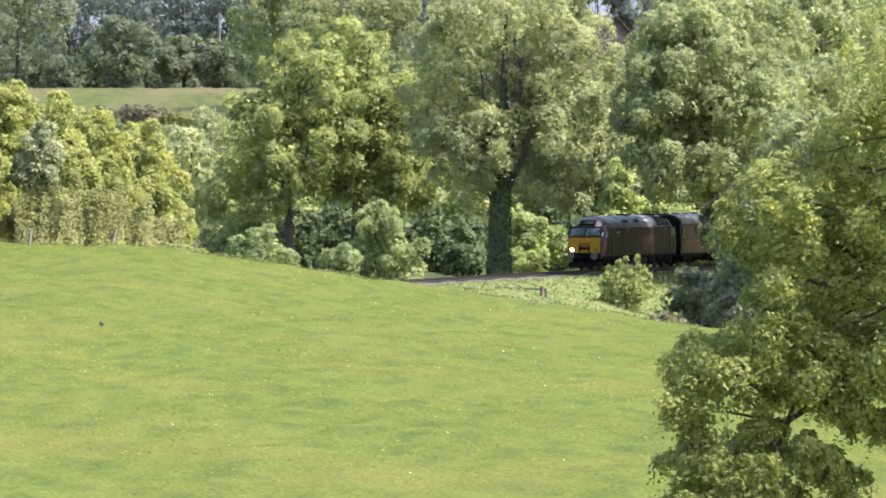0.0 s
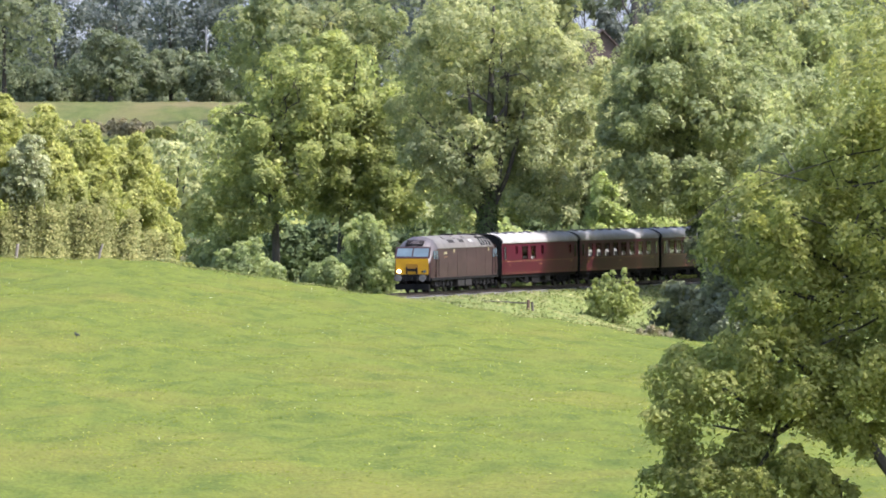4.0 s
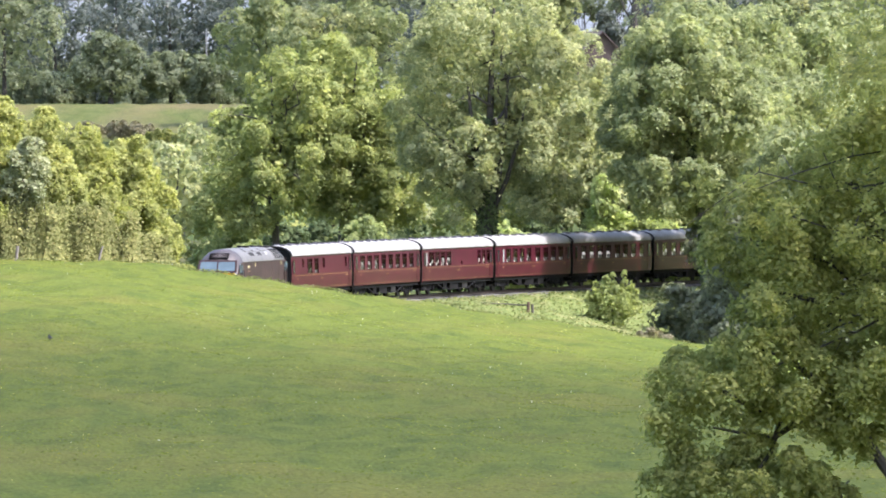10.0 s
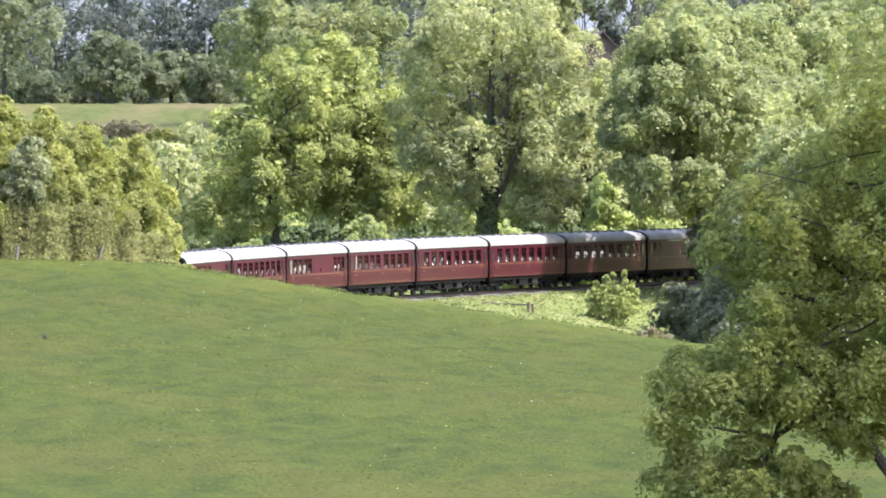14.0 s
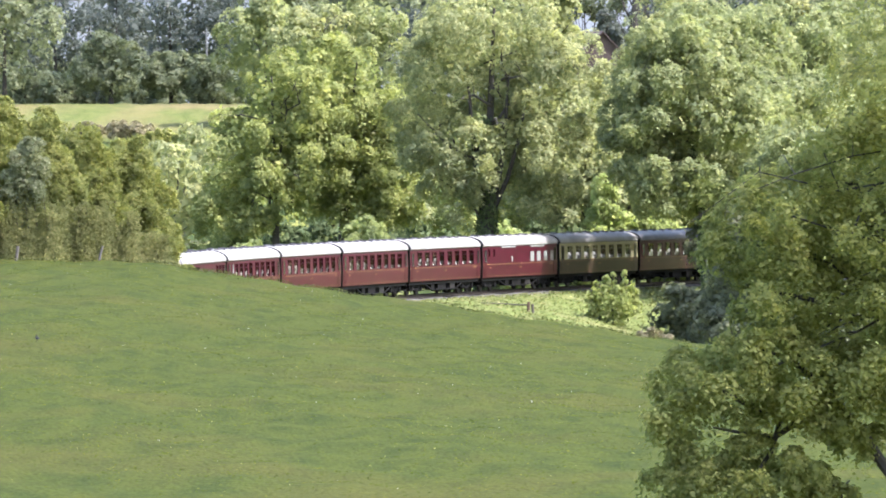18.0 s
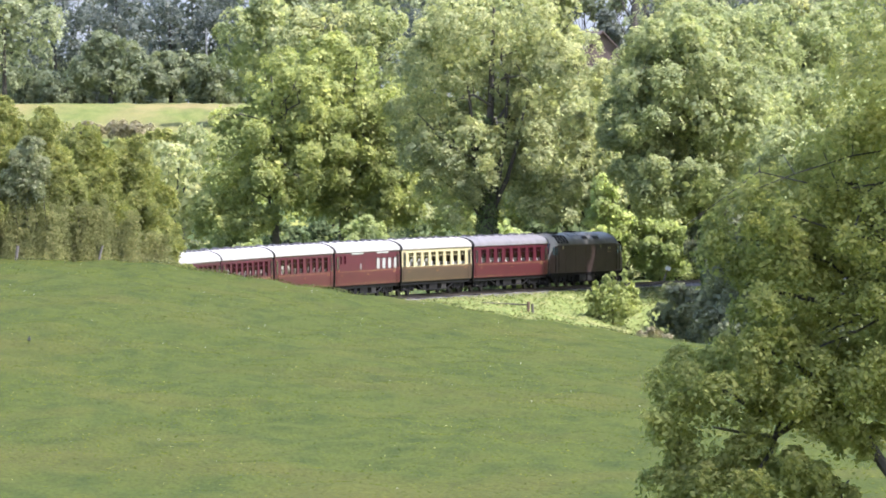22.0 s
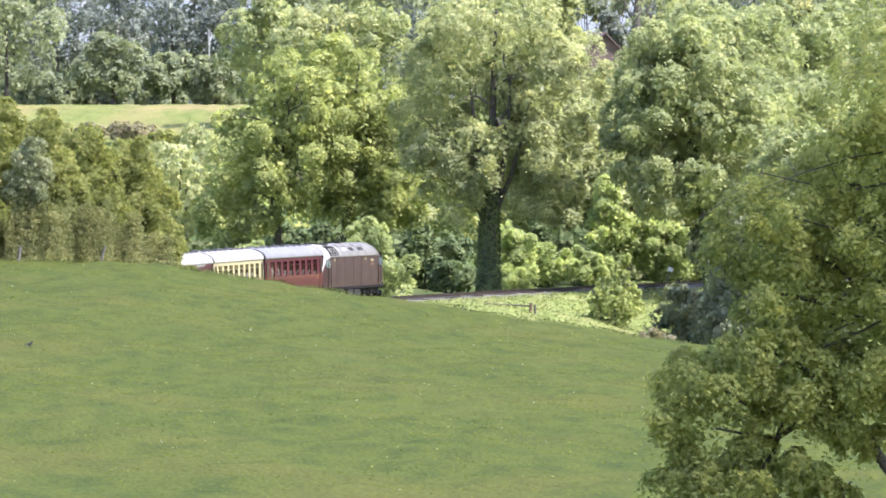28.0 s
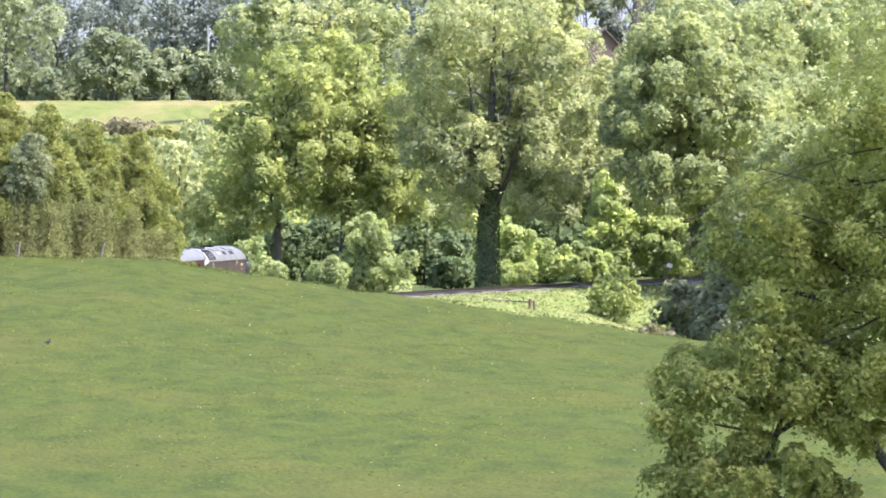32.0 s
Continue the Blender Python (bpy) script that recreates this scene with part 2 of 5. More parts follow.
def tree(name, base, envelopes, trunk_r, leaf, label, clumps=60, clump=1.0, per=70, size=0.26, category="tree", ivy=0.0, lean=0.0, limbs=9, fork=0.35, limb_r=0.36, bend=0.05, reach=0.8, twigs=0.12, crest=0.5, bough=0.42, core=0.07, paths=(), axis=None, sprays=26, tuft=0.22):
    """A tree or shrub: tapered trunk, limbs that reach into the crown, clumps of leaves. Envelopes are relative to the base."""
    thing = tagged(new(name), label, category)
    thing.location = base
    e = np.array(envelopes, float)
    top = float((e[:, 2] + e[:, 5] * crest).max())
    g = Geo()
    cx, cy = float(np.average(e[:, 0])), float(np.average(e[:, 1]))
    if axis:
        cx, cy = axis
    spine = [(lean * math.sin(k * 0.9) * 0.3 + cx * (k / 6) ** 1.5, cy * (k / 6) ** 1.5, -0.4 + (top + 0.4) * k / 6) for k in range(7)]
    g.tube(spine, [trunk_r * (1.35 if k == 0 else 1.0 - 0.14 * k) for k in range(7)], 9)
    for i in range(limbs):
        k = i % len(e)
        start = Vector(spine[0]).lerp(Vector(spine[-1]), fork + (0.85 - fork) * i / max(1, limbs))
        d = rng.normal(size=3)
        d /= np.linalg.norm(d)
        end = Vector(e[k, :3] + d * e[k, 3:] * reach)
        if end.z < start.z - 1.0:
            end.z = start.z + 0.3
        span = (end - start).length
        pts = []
        for q in range(6):
            u = q / 5
            wob = Vector(rng.normal(size=3)) * span * bend * (1 if 0 < q < 5 else 0)
            pts.append(start.lerp(end, u) + Vector((0, 0, 0.16 * span * math.sin(u * math.pi))) + wob)
        r = trunk_r * limb_r * (1 - 0.6 * i / limbs)
        g.tube(pts, [r * (1 - 0.16 * q) for q in range(6)], 6)
        for q in (2, 3, 4):
            twig = pts[q] + Vector(rng.normal(size=3)) * span * twigs + Vector((0, 0, span * 0.08))
            g.tube([pts[q], pts[q].lerp(twig, 0.55) + Vector((0, 0, span * 0.03)), twig], [r * 0.4, r * 0.26, r * 0.08], 5)
    for pts, r0, r1 in paths:
        g.tube(pts, [r0 + (r1 - r0) * q / (len(pts) - 1) for q in range(len(pts))], 8)
    part("trunk", g, M["bark"], thing, smooth=True)
    boughs = max(5, int(clumps * 0.35))
    p, n, s = crown_leaves(envelopes, boughs, sprays, max(4, int(clumps * per / (boughs * sprays) * 1.25)), size, clump * tuft, bough, core)
    part("crown", leaf_mesh("crown", p, n, s, leaf, corners=3 if size > 0.06 else 4), None, thing)
    if ivy:
        m = int(5200 * ivy)
        a, h = rng.uniform(0, 6.283, m), rng.uniform(0, 1, m) ** 1.2
        rr = trunk_r * (1.15 + 0.25 * rng.uniform(size=m)) * (1.2 - 0.5 * h)
        px = np.stack([np.cos(a) * rr, np.sin(a) * rr, h * top * 0.62], 1)
        px[:, :2] += np.array([cx, cy]) * (h[:, None] * 0.62) ** 1.5
        nn = np.stack([np.cos(a), np.sin(a), 0.4 + 0 * a], 1) + rng.normal(size=(m, 3)) * 0.3
        part("ivy", leaf_mesh("ivy", px, nn, np.full(m, 0.12), M["ivy"]), None, thing, "dark green ivy climbing the trunk")
    return thing


# ---- thin fair-weather clouds, high up towards the sun, that drift over ----
CLOUD_H = 4000.0


def thin_cloud(veil, half_y, side, rim):
    """Cloud that lets part of the sun through, and thins out over the last metres towards one rim."""
    m, n, l, b = material("thin_cloud", 1.0)
    tc, sep, mr = n.new("ShaderNodeTexCoord"), n.new("ShaderNodeSeparateXYZ"), n.new("ShaderNodeMapRange")
    l.new(tc.outputs["Object"], sep.inputs[0])
    l.new(sep.outputs[1], mr.inputs[0])
    for k, v in zip(range(1, 5), (side * half_y, side * (half_y - rim), 0.0, 1.0)):
        mr.inputs[k].default_value = v
    tr, df, mx = n.new("ShaderNodeBsdfTransparent"), n.new("ShaderNodeBsdfDiffuse"), n.new("ShaderNodeMixShader")
    df.inputs[0].default_value = (0.85, 0.86, 0.88, 1)
    fac = ramp(n, l, noisy(n, l, 0.02, 4), [(0.3, (veil * 0.85,) * 3), (0.7, (min(1, veil * 1.15),) * 3)])
    l.new(mixed(n, l, 1.0, fac, mr.outputs[0], 'MULTIPLY'), mx.inputs[0])
    l.new(tr.outputs[0], mx.inputs[1])
    l.new(df.outputs[0], mx.inputs[2])
    l.new(mx.outputs[0], n["Material Output"].inputs[0])
    return m


def cloud(half_x, half_y, veil, seed, rim):
    """A flattened cumulus: a lumpy upper side over a flatter base, with a ragged rim."""
    nr, na = 14, 96
    v, f = [], []
    for side in (1, -1):
        for i in range(nr):
            for k in range(na):
                t = k / na * 2 * math.pi
                c, s = math.cos(t), math.sin(t)
                rag = 1 + 0.02 * math.sin(9 * t + seed) + 0.012 * math.sin(23 * t + 2 * seed)
                u = (i + 0.02) / (nr - 1)
                x = half_x * math.copysign(abs(c) ** 0.5, c) * u * rag
                y = half_y * math.copysign(abs(s) ** 0.5, s) * u * rag
                lump = noise.noise(Vector((x * 0.012, y * 0.012, seed))) + 0.5 * noise.noise(Vector((x * 0.04, y * 0.04, seed)))
                h = (70 + 30 * lump if side > 0 else 14 + 8 * lump) * math.sqrt(max(0.0, 1 - u * u))
                v.append((x, y, side * h))
    for side in (0, 1):
        o = side * nr * na
        for i in range(nr - 1):
            for k in range(na):
                p, q = o + i * na + k, o + i * na + (k + 1) % na
                f.append((p, q, q + na, p + na))
    g = Geo().add(v, f)
    ob = part("cumulus_cloud", g, thin_cloud(veil, half_y, 1, rim), smooth=True)
    return tagged(ob, "thin white fair-weather cloud drifting across the sun", "cloud", "drifting clouds")


CLOUD_NEAR = cloud(260, 360, 0.57, 1.3, 130)
CLOUD_FAR = cloud(300, 380, 0.32, 4.1, 60)

# ---- the railway's line: the distance s along it, growing away from the camera ----
def heading(s):
    if s < -86:
        return heading(-86) + (-86 - s) * 0.0048
    return 0.2474 + 0.1437 * s / 100 - 0.0191 * (s / 100) ** 2


LINE_S = np.arange(-330.0, 420.1, 0.5)
turns = np.array([heading(s) for s in LINE_S])
LINE_X = np.concatenate([[0], np.cumsum((np.sin(turns[1:]) + np.sin(turns[:-1])) * 0.25)])
LINE_Y = np.concatenate([[0], np.cumsum((np.cos(turns[1:]) + np.cos(turns[:-1])) * 0.25)])
zero = int(np.argmin(abs(LINE_S)))
LINE_X, LINE_Y = LINE_X - LINE_X[zero] - 1.4, LINE_Y - LINE_Y[zero] + 800.0


def on_line(s, side=0.0, z=0.0):
    """A point on the track; side is metres to the right, seen away from the camera."""
    a = float(np.interp(s, LINE_S, turns))
    return Vector((float(np.interp(s, LINE_S, LINE_X)) + side * math.cos(a), float(np.interp(s, LINE_S, LINE_Y)) - side * math.sin(a), z))


# ---- ground: one sheet from under the camera to the horizon ----
def smooth(a, b, x):
    t = np.clip((x - a) / (b - a), 0, 1)
    return t * t * (3 - 2 * t)


BROW_X = [-60, -40, -16.5, -13.4, -10.6, -7.9, -5.1, -2.3, 0.44, 3.2, 6.0, 8.8, 11.0, 12.6, 17, 40, 60]
BROW_Z = [6.0, 5.6, 5.24, 5.08, 4.61, 4.16, 3.78, 3.39, 3.0, 2.53, 2.11, 1.70, 1.36, 1.14, 0.67, -0.8, -1.5]


def ground_z(x, y):
    """Height of the ground at arrays x, y."""
    x, y = np.asarray(x, float), np.asarray(y, float)
    q = np.empty(x.shape)
    st = 6
    lx, ly, lt = LINE_X[::st], LINE_Y[::st], turns[::st]
    flat_x, flat_y, out = x.ravel(), y.ravel(), np.empty(x.size)
    for i in range(0, x.size, 20000):
        dx, dy = flat_x[i:i + 20000, None] - lx, flat_y[i:i + 20000, None] - ly
        j = np.argmin(dx * dx + dy * dy, 1)
        r = np.arange(len(j))
        out[i:i + 20000] = dx[r, j] * np.cos(lt[j]) - dy[r, j] * np.sin(lt[j])
    q = out.reshape(x.shape)
    brow = np.interp(x, BROW_X, BROW_Z)
    near = np.where(y < 150, 10.8 - 7.3 * smooth(4, 150, y), 3.5 + 1.1 * smooth(150, 240, y))
    t = np.clip((y - 235) / 335, 0, 1)
    field = near * (1 - t) + brow * t
    over = np.maximum(y - 566, 0)
    field = field - 0.02 * over - 0.0011 * over ** 2
    floor = -3.6 + 0.5 * np.sin(x * 0.11 + y * 0.05)
    front = np.maximum(field, floor)
    ease = smooth(3.0, 22.0, q)
    front = (-0.34) * (1 - ease) + np.minimum(front, 8) * ease
    back = -0.62 + 13.9 * smooth(875, 1065, y) * smooth(4, 20, -q)
    z = np.where(q > 0, front, back)
    z = np.where(np.abs(q) < 3.0, np.where(q > 1.7, -0.34, -0.62), z)
    wob = 0.10 * np.sin(x * 0.9 + 0.3 * y) * np.sin(y * 0.21) + 0.05 * np.sin(x * 2.3 - y * 0.13)
    z = z + np.where(np.abs(q) > 4, wob, 0)
    return z, q


def spaced(stops):
    """Grid lines from (start, step) pairs."""
    out = []
    for (a, step), (b, _) in zip(stops, stops[1:]):
        out += list(np.arange(a, b, step))
    return np.array(out + [stops[-1][0]])


GX = spaced([(-4000, 500), (-1000, 100), (-200, 20), (-80, 3.0), (-30, 0.8), (40, 2.0), (70, 5.0), (150, 25), (300, 100), (1000, 500), (4000, 1)])
GY = spaced([(-600, 100), (-100, 20), (100, 5), (230, 3.0), (545, 1.2), (620, 2.4), (720, 1.6), (900, 3), (1100, 12), (1400, 60), (2000, 300), (4800, 1)])


def build_ground():
    gx, gy = np.meshgrid(GX, GY)
    z, q = ground_z(gx, gy)
    nx, ny = len(GX), len(GY)
    v = np.stack([gx, gy, z], -1).reshape(-1, 3)
    i = np.arange((ny - 1) * nx).reshape(ny - 1, nx)[:, :-1].ravel()
    faces = np.stack([i, i + 1, i + nx + 1, i + nx], 1)
    me = bpy.data.meshes.new("ground")
    me.vertices.add(len(v))
    me.vertices.foreach_set("co", v.astype(np.float32).ravel())
    me.loops.add(faces.size)
    me.loops.foreach_set("vertex_index", faces.astype(np.int32).ravel())
    me.polygons.add(len(faces))
    me.polygons.foreach_set("loop_start", np.arange(0, faces.size, 4, dtype=np.int32))
    for k in ("field", "rough", "wood_floor", "far_field"):
        me.materials.append(M[k])
    fq, fy = q.reshape(-1)[i], v[i, 1]
    mi = np.where((fq > 0) & (fy < 640), 0, np.where(fq > 0, 1, np.where(fy < 990, 2, 3)))
    me.polygons.foreach_set("material_index", mi.astype(np.int32))
    me.polygons.foreach_set("use_smooth", np.ones(len(faces), bool))
    me.update(calc_edges=True)
    return tagged(new("ground", me), "sunlit green meadow on a rounded hillside", "ground", kind="structure")


build_ground()


def ground_at(x, y):
    return float(ground_z(np.array([x]), np.array([y]))[0][0])


# ---- the railway ----
def build_railway():
    track = tagged(new("railway_track"), "single railway track of rusty rails on pale stone ballast", "railway", kind="structure")
    s_list = np.arange(-330, 418, 2.0)
    g = Geo()
    prof = [(-2.7, -0.72), (-1.7, -0.20), (1.62, -0.20), (1.95, -0.34), (2.2, -0.8)]
    rings = [[on_line(s, a + 0.12 * math.sin(s * 1.7 + a), b + 0.03 * math.sin(s * 2.3)) for a, b in prof] for s in s_list]
    g.loft(rings, closed=False)
    part("ballast_bed", g, M["ballast"], track, "pale grey stone ballast", True)
    crib = Geo()
    crib.loft([[on_line(s, a, -0.186 + 0.01 * math.sin(s * 3.1 + a)) for a in (-1.45, -0.5, 0.5, 1.45)] for s in s_list], closed=False)
    part("track_bed", crib, M["crib"], track, "oil-darkened stones between the rails", True)
    for side in (-0.7525, 0.7525):
        g = Geo()
        rp = [(-0.07, -0.15), (0.07, -0.15), (0.012, -0.12), (0.012, -0.04), (0.036, -0.03), (0.036, 0.0), (-0.036, 0.0), (-0.036, -0.03), (-0.012, -0.04), (-0.012, -0.12)]
        g.loft([[on_line(s, side + a, b) for a, b in rp] for s in s_list])
        part("rail", g, M["rail"], track)
    g = Geo()
    g.box(-1.3, 1.3, -0.125, 0.125, -0.27, -0.145, c=0.02)
    me = g.mesh("sleeper", M["sleeper"])
    for s in np.arange(-80, 85, 0.66):
        a = heading(s)
        p = on_line(s)
        part("sleeper", me, None, track, at=Matrix.LocRotScale(p, Euler((0, 0, -a + 0.02 * math.sin(s * 9))), None))


build_railway()


# ---- trees and shrubs ----
def plant(name, x, y, envelopes, trunk_r, leaf, label, **kw):
    return tree(name, (x, y, ground_at(x, y) - 0.05), envelopes, trunk_r, M[leaf], label, **kw)


def stand_of_trees():
    plant("oak_tree", -12.2, 852, [(-0.9, 0, 11.4, 4.0, 3.6, 3.5), (-3.0, 0, 8.8, 2.4, 2.6, 2.9), (0.6, 0, 14.4, 3.7, 3.4, 3.0), (-2.2, -1.5, 5.8, 2.2, 2.2, 1.8), (1.5, -1, 6.6, 2.4, 2.4, 1.8), (2.6, -1, 10.5, 2.8, 2.6, 3.0), (2.6, 0, 14.5, 2.6, 2.6, 2.6), (-0.2, -2.0, 8.6, 2.6, 2.0, 2.4), (-4.2, -1.0, 6.6, 1.9, 2.2, 2.4)], 0.36, "oak",
          "broad oak in fresh green leaf beside the railway", clumps=270, clump=1.0, per=230, size=0.105, fork=0.25)
    plant("oak_tree", -7.6, 856, [(0.6, 0, 15.0, 4.2, 3.6, 3.8), (3.2, 0, 12.4, 3.0, 3, 3.4), (-1.2, -0.5, 11, 3.0, 3, 3.0), (1.6, -1.5, 8.0, 3.0, 2.6, 2.6), (4.2, -0.5, 7.4, 2.4, 2.4, 2.6), (-1.4, -1, 6.4, 2.0, 2, 1.7), (1.0, -2.5, 11.5, 2.8, 2.0, 2.8), (2.2, -2, 5.6, 2.0, 1.8, 1.5)], 0.36, "oak",
          "broad oak in fresh green leaf beside the railway", clumps=290, clump=1.0, per=230, size=0.105, fork=0.25)
    plant("tall_oak_tree", 3.1, 834.5, [(0.0, 0, 18.6, 5.4, 4.6, 4.4), (-3.8, 0, 15.0, 3.2, 3.4, 3.8), (4.6, 0, 15.6, 3.8, 3.4, 4.2), (-2.8, -1, 11.0, 3.2, 3, 3.2), (4.9, -1, 11.0, 3.2, 3, 3.2), (0.4, -2.4, 11.0, 2.4, 1.8, 2.0), (-2.6, -1.6, 7.8, 2.4, 2.2, 2.0), (4.4, -1.6, 7.6, 2.5, 2.2, 1.9), (0.8, 1.5, 14.5, 4.2, 2.4, 4.6), (1.0, 2.4, 9.0, 3.4, 2.0, 2.6), (-0.6, -2.2, 8.4, 1.6, 1.4, 1.3)], 0.58, "ash",
          "tall oak with an ivy-clad trunk, in pale spring leaf", clumps=430, clump=1.0, per=230, size=0.10, ivy=1.0, fork=0.3, core=0.05,
          paths=[([(0, 0, 4.6), (-0.5, -0.3, 8), (-0.95, -0.8, 11.5), (-1.3, -1.2, 15.5)], 0.32, 0.10), ([(0.1, 0, 5.2), (0.9, -0.4, 8.5), (1.35, -1.2, 12), (1.6, -1.6, 16)], 0.28, 0.08), ([(0.2, 0, 5.6), (1.5, -0.8, 8.5), (2.4, -1.6, 11.6), (2.9, -2.0, 14.5)], 0.22, 0.07),
                 ([(0, 0, 5.0), (-1.2, -0.8, 7.0), (-2.2, -1.4, 7.7), (-3.4, -2.4, 8.6)], 0.10, 0.03)])
    plant("large_ash_tree", 16.4, 908, [(0, 0, 7.6, 4.2, 5, 4.4), (-3, -1, 6.5, 3.0, 3, 3.2), (1.8, 0, 10.4, 2.6, 4, 2.6)], 0.4, "ash",
          "large ash tree in full leaf behind the railway", clumps=130, clump=1.1, per=150, size=0.135)
    for x, y, k in ((19.4, 912, 1.0), (29.5, 898, 1.0), (35.5, 870, 1.0)):
        plant("large_ash_tree", x, y, [(0, 0, 13.0 * k, 5.0, 4.6, 5.8), (-3.4, -1, 10.0 * k, 3.0, 3, 4.0), (3.4, -1, 10.0 * k, 3.2, 3, 4.2), (0.5, 0, 17.6 * k, 4.2, 3.6, 3.2)], 0.4, "grey_ash",
              "large ash tree in full leaf behind the railway", clumps=180, clump=1.1, per=130, size=0.14)
    # the farther ones are hidden by the first two, added to shade the track
    for x, y, dense in ((18.9, 829.5, 1.0), (21.6, 841, 1.0), (25.0, 852, 0.9), (29.4, 862.5, 0.7), (33.8, 874, 0.6)):
        plant("large_ash_tree", x, y, [(-2.6, 0, 15.8, 4.2, 6.6, 4.0), (-5.0, 0, 13.8, 2.6, 6.4, 3.2), (1.6, 0, 14.2, 3.2, 6.0, 3.6), (-1.8, 0, 19.2, 3.8, 5.0, 2.6), (-4.4, 0, 10.6, 2.8, 7.0, 2.2), (-1.2, 0, 9.4, 2.8, 6.4, 2.6), (-3.0, 0, 8.2, 2.6, 6.8, 1.7)], 0.24, "grey_ash",
              "large ash tree leaning over the railway", clumps=int(330 * dense), clump=1.05, per=185, size=0.115, fork=0.55, ivy=0.35, core=0.30)
    for x, y, w, h in ((6.8, 884, 3.2, 15.0), (10.8, 892, 3.6, 14.6), (14.6, 897, 4.0, 15.4)):
        plant("ash_tree", x, y, [(0.4, 0, h * 0.62, w, w, h * 0.28), (0.5, 0, h * 0.84, w * 0.8, w * 0.8, h * 0.16), (1.2, -1.4, h * 0.46, w * 0.7, w * 0.7, h * 0.2)], 0.17, "ash", "tall ash tree in pale leaf behind the railway",
              clumps=150, clump=1.1, per=150, size=0.125)
    # understorey between the trunks; its dark ivy leaf colour stands in for shade
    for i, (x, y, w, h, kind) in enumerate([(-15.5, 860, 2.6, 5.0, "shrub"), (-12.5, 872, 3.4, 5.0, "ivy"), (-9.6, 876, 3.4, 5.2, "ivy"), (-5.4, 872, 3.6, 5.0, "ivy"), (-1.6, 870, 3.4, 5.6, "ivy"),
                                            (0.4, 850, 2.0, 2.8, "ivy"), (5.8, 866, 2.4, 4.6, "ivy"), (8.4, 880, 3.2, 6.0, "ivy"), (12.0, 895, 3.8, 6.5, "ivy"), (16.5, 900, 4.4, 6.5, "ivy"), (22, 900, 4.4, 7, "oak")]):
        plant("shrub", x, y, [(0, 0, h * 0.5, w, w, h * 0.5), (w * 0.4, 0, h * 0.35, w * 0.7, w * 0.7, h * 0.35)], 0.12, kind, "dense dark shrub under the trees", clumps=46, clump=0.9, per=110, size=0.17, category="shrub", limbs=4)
    plant("shrub", -5.8, 824, [(0.2, 0, 2.8, 2.3, 2, 2.9), (1.9, 0, 1.8, 2.2, 2, 2.0), (-0.1, 0, 4.9, 1.2, 1.2, 1.6), (-1.6, 0, 1.6, 1.6, 1.6, 1.7)], 0.12, "shrub", "leafy grey-green shrub beside the track", clumps=110, clump=0.7, per=170, size=0.095, category="shrub", limbs=5)
    plant("shrub", -8.3, 812, [(0, 0, 1.4, 1.5, 1.4, 1.6)], 0.08, "shrub", "low leafy shrub beside the track", clumps=40, clump=0.6, per=140, size=0.095, category="shrub", limbs=3)
    plant("willow_bush", -13.3, 784, [(0, 0, 1.9, 2.5, 1.9, 2.2), (0.3, 0, 3.2, 1.7, 1.5, 1.5)], 0.08, "shrub", "round grey-green willow bush behind the railway", clumps=60, clump=0.6, per=170, size=0.085, category="shrub", limbs=4)
    # young growth in the clearing behind the track, sunlight put into its leaf colour: x, y, height of its top,
    # half-width
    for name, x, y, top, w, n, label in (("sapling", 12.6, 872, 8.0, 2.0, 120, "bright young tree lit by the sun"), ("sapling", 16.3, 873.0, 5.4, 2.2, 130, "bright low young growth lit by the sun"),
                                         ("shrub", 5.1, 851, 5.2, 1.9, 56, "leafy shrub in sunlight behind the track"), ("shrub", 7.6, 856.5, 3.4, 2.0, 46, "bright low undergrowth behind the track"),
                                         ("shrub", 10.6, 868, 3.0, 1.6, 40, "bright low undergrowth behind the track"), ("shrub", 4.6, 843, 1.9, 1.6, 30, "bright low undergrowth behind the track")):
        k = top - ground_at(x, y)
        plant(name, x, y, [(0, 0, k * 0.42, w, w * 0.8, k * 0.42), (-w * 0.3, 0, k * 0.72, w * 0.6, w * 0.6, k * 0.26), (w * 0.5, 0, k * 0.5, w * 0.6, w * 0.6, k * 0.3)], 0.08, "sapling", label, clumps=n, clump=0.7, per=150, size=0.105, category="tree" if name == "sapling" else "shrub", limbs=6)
    # in front of the track
    shoots = [(-1.7 + 0.42 * k, 0, 2.1 + 0.5 * math.sin(2.3 * k) + (0.7 if 2 < k < 8 else 0.0), 0.24, 0.4, 0.75) for k in range(9)]
    plant("elder_bush", 11.7, 800, [(-0.1, 0, 1.2, 2.0, 1.5, 1.2), (-0.2, 0, 2.1, 1.6, 1.3, 0.8)] + shoots, 0.08, "elder", "elder bush with pale shoots below the railway bank",
          clumps=300, clump=0.3, per=60, size=0.07, category="shrub", limbs=22, core=0.03)
    plant("bramble", 14.2, 792, [(0, 0, 0.5, 1.7, 1.0, 0.6)], 0.03, "dead", "pale dry bramble at the field's edge", clumps=30, clump=0.35, per=80, size=0.11, category="shrub", limbs=6)
    plant("dark_thicket", 16.6, 806, [(0, 0, 1.6, 2.2, 2, 2.0), (1.9, 0, 2.0, 2.2, 2, 2.2), (0.6, 0, 2.8, 1.6, 1.5, 1.1)], 0.1, "thicket", "shaded thicket beside the railway", clumps=90, clump=0.7, per=120, size=0.14, category="shrub", limbs=4)
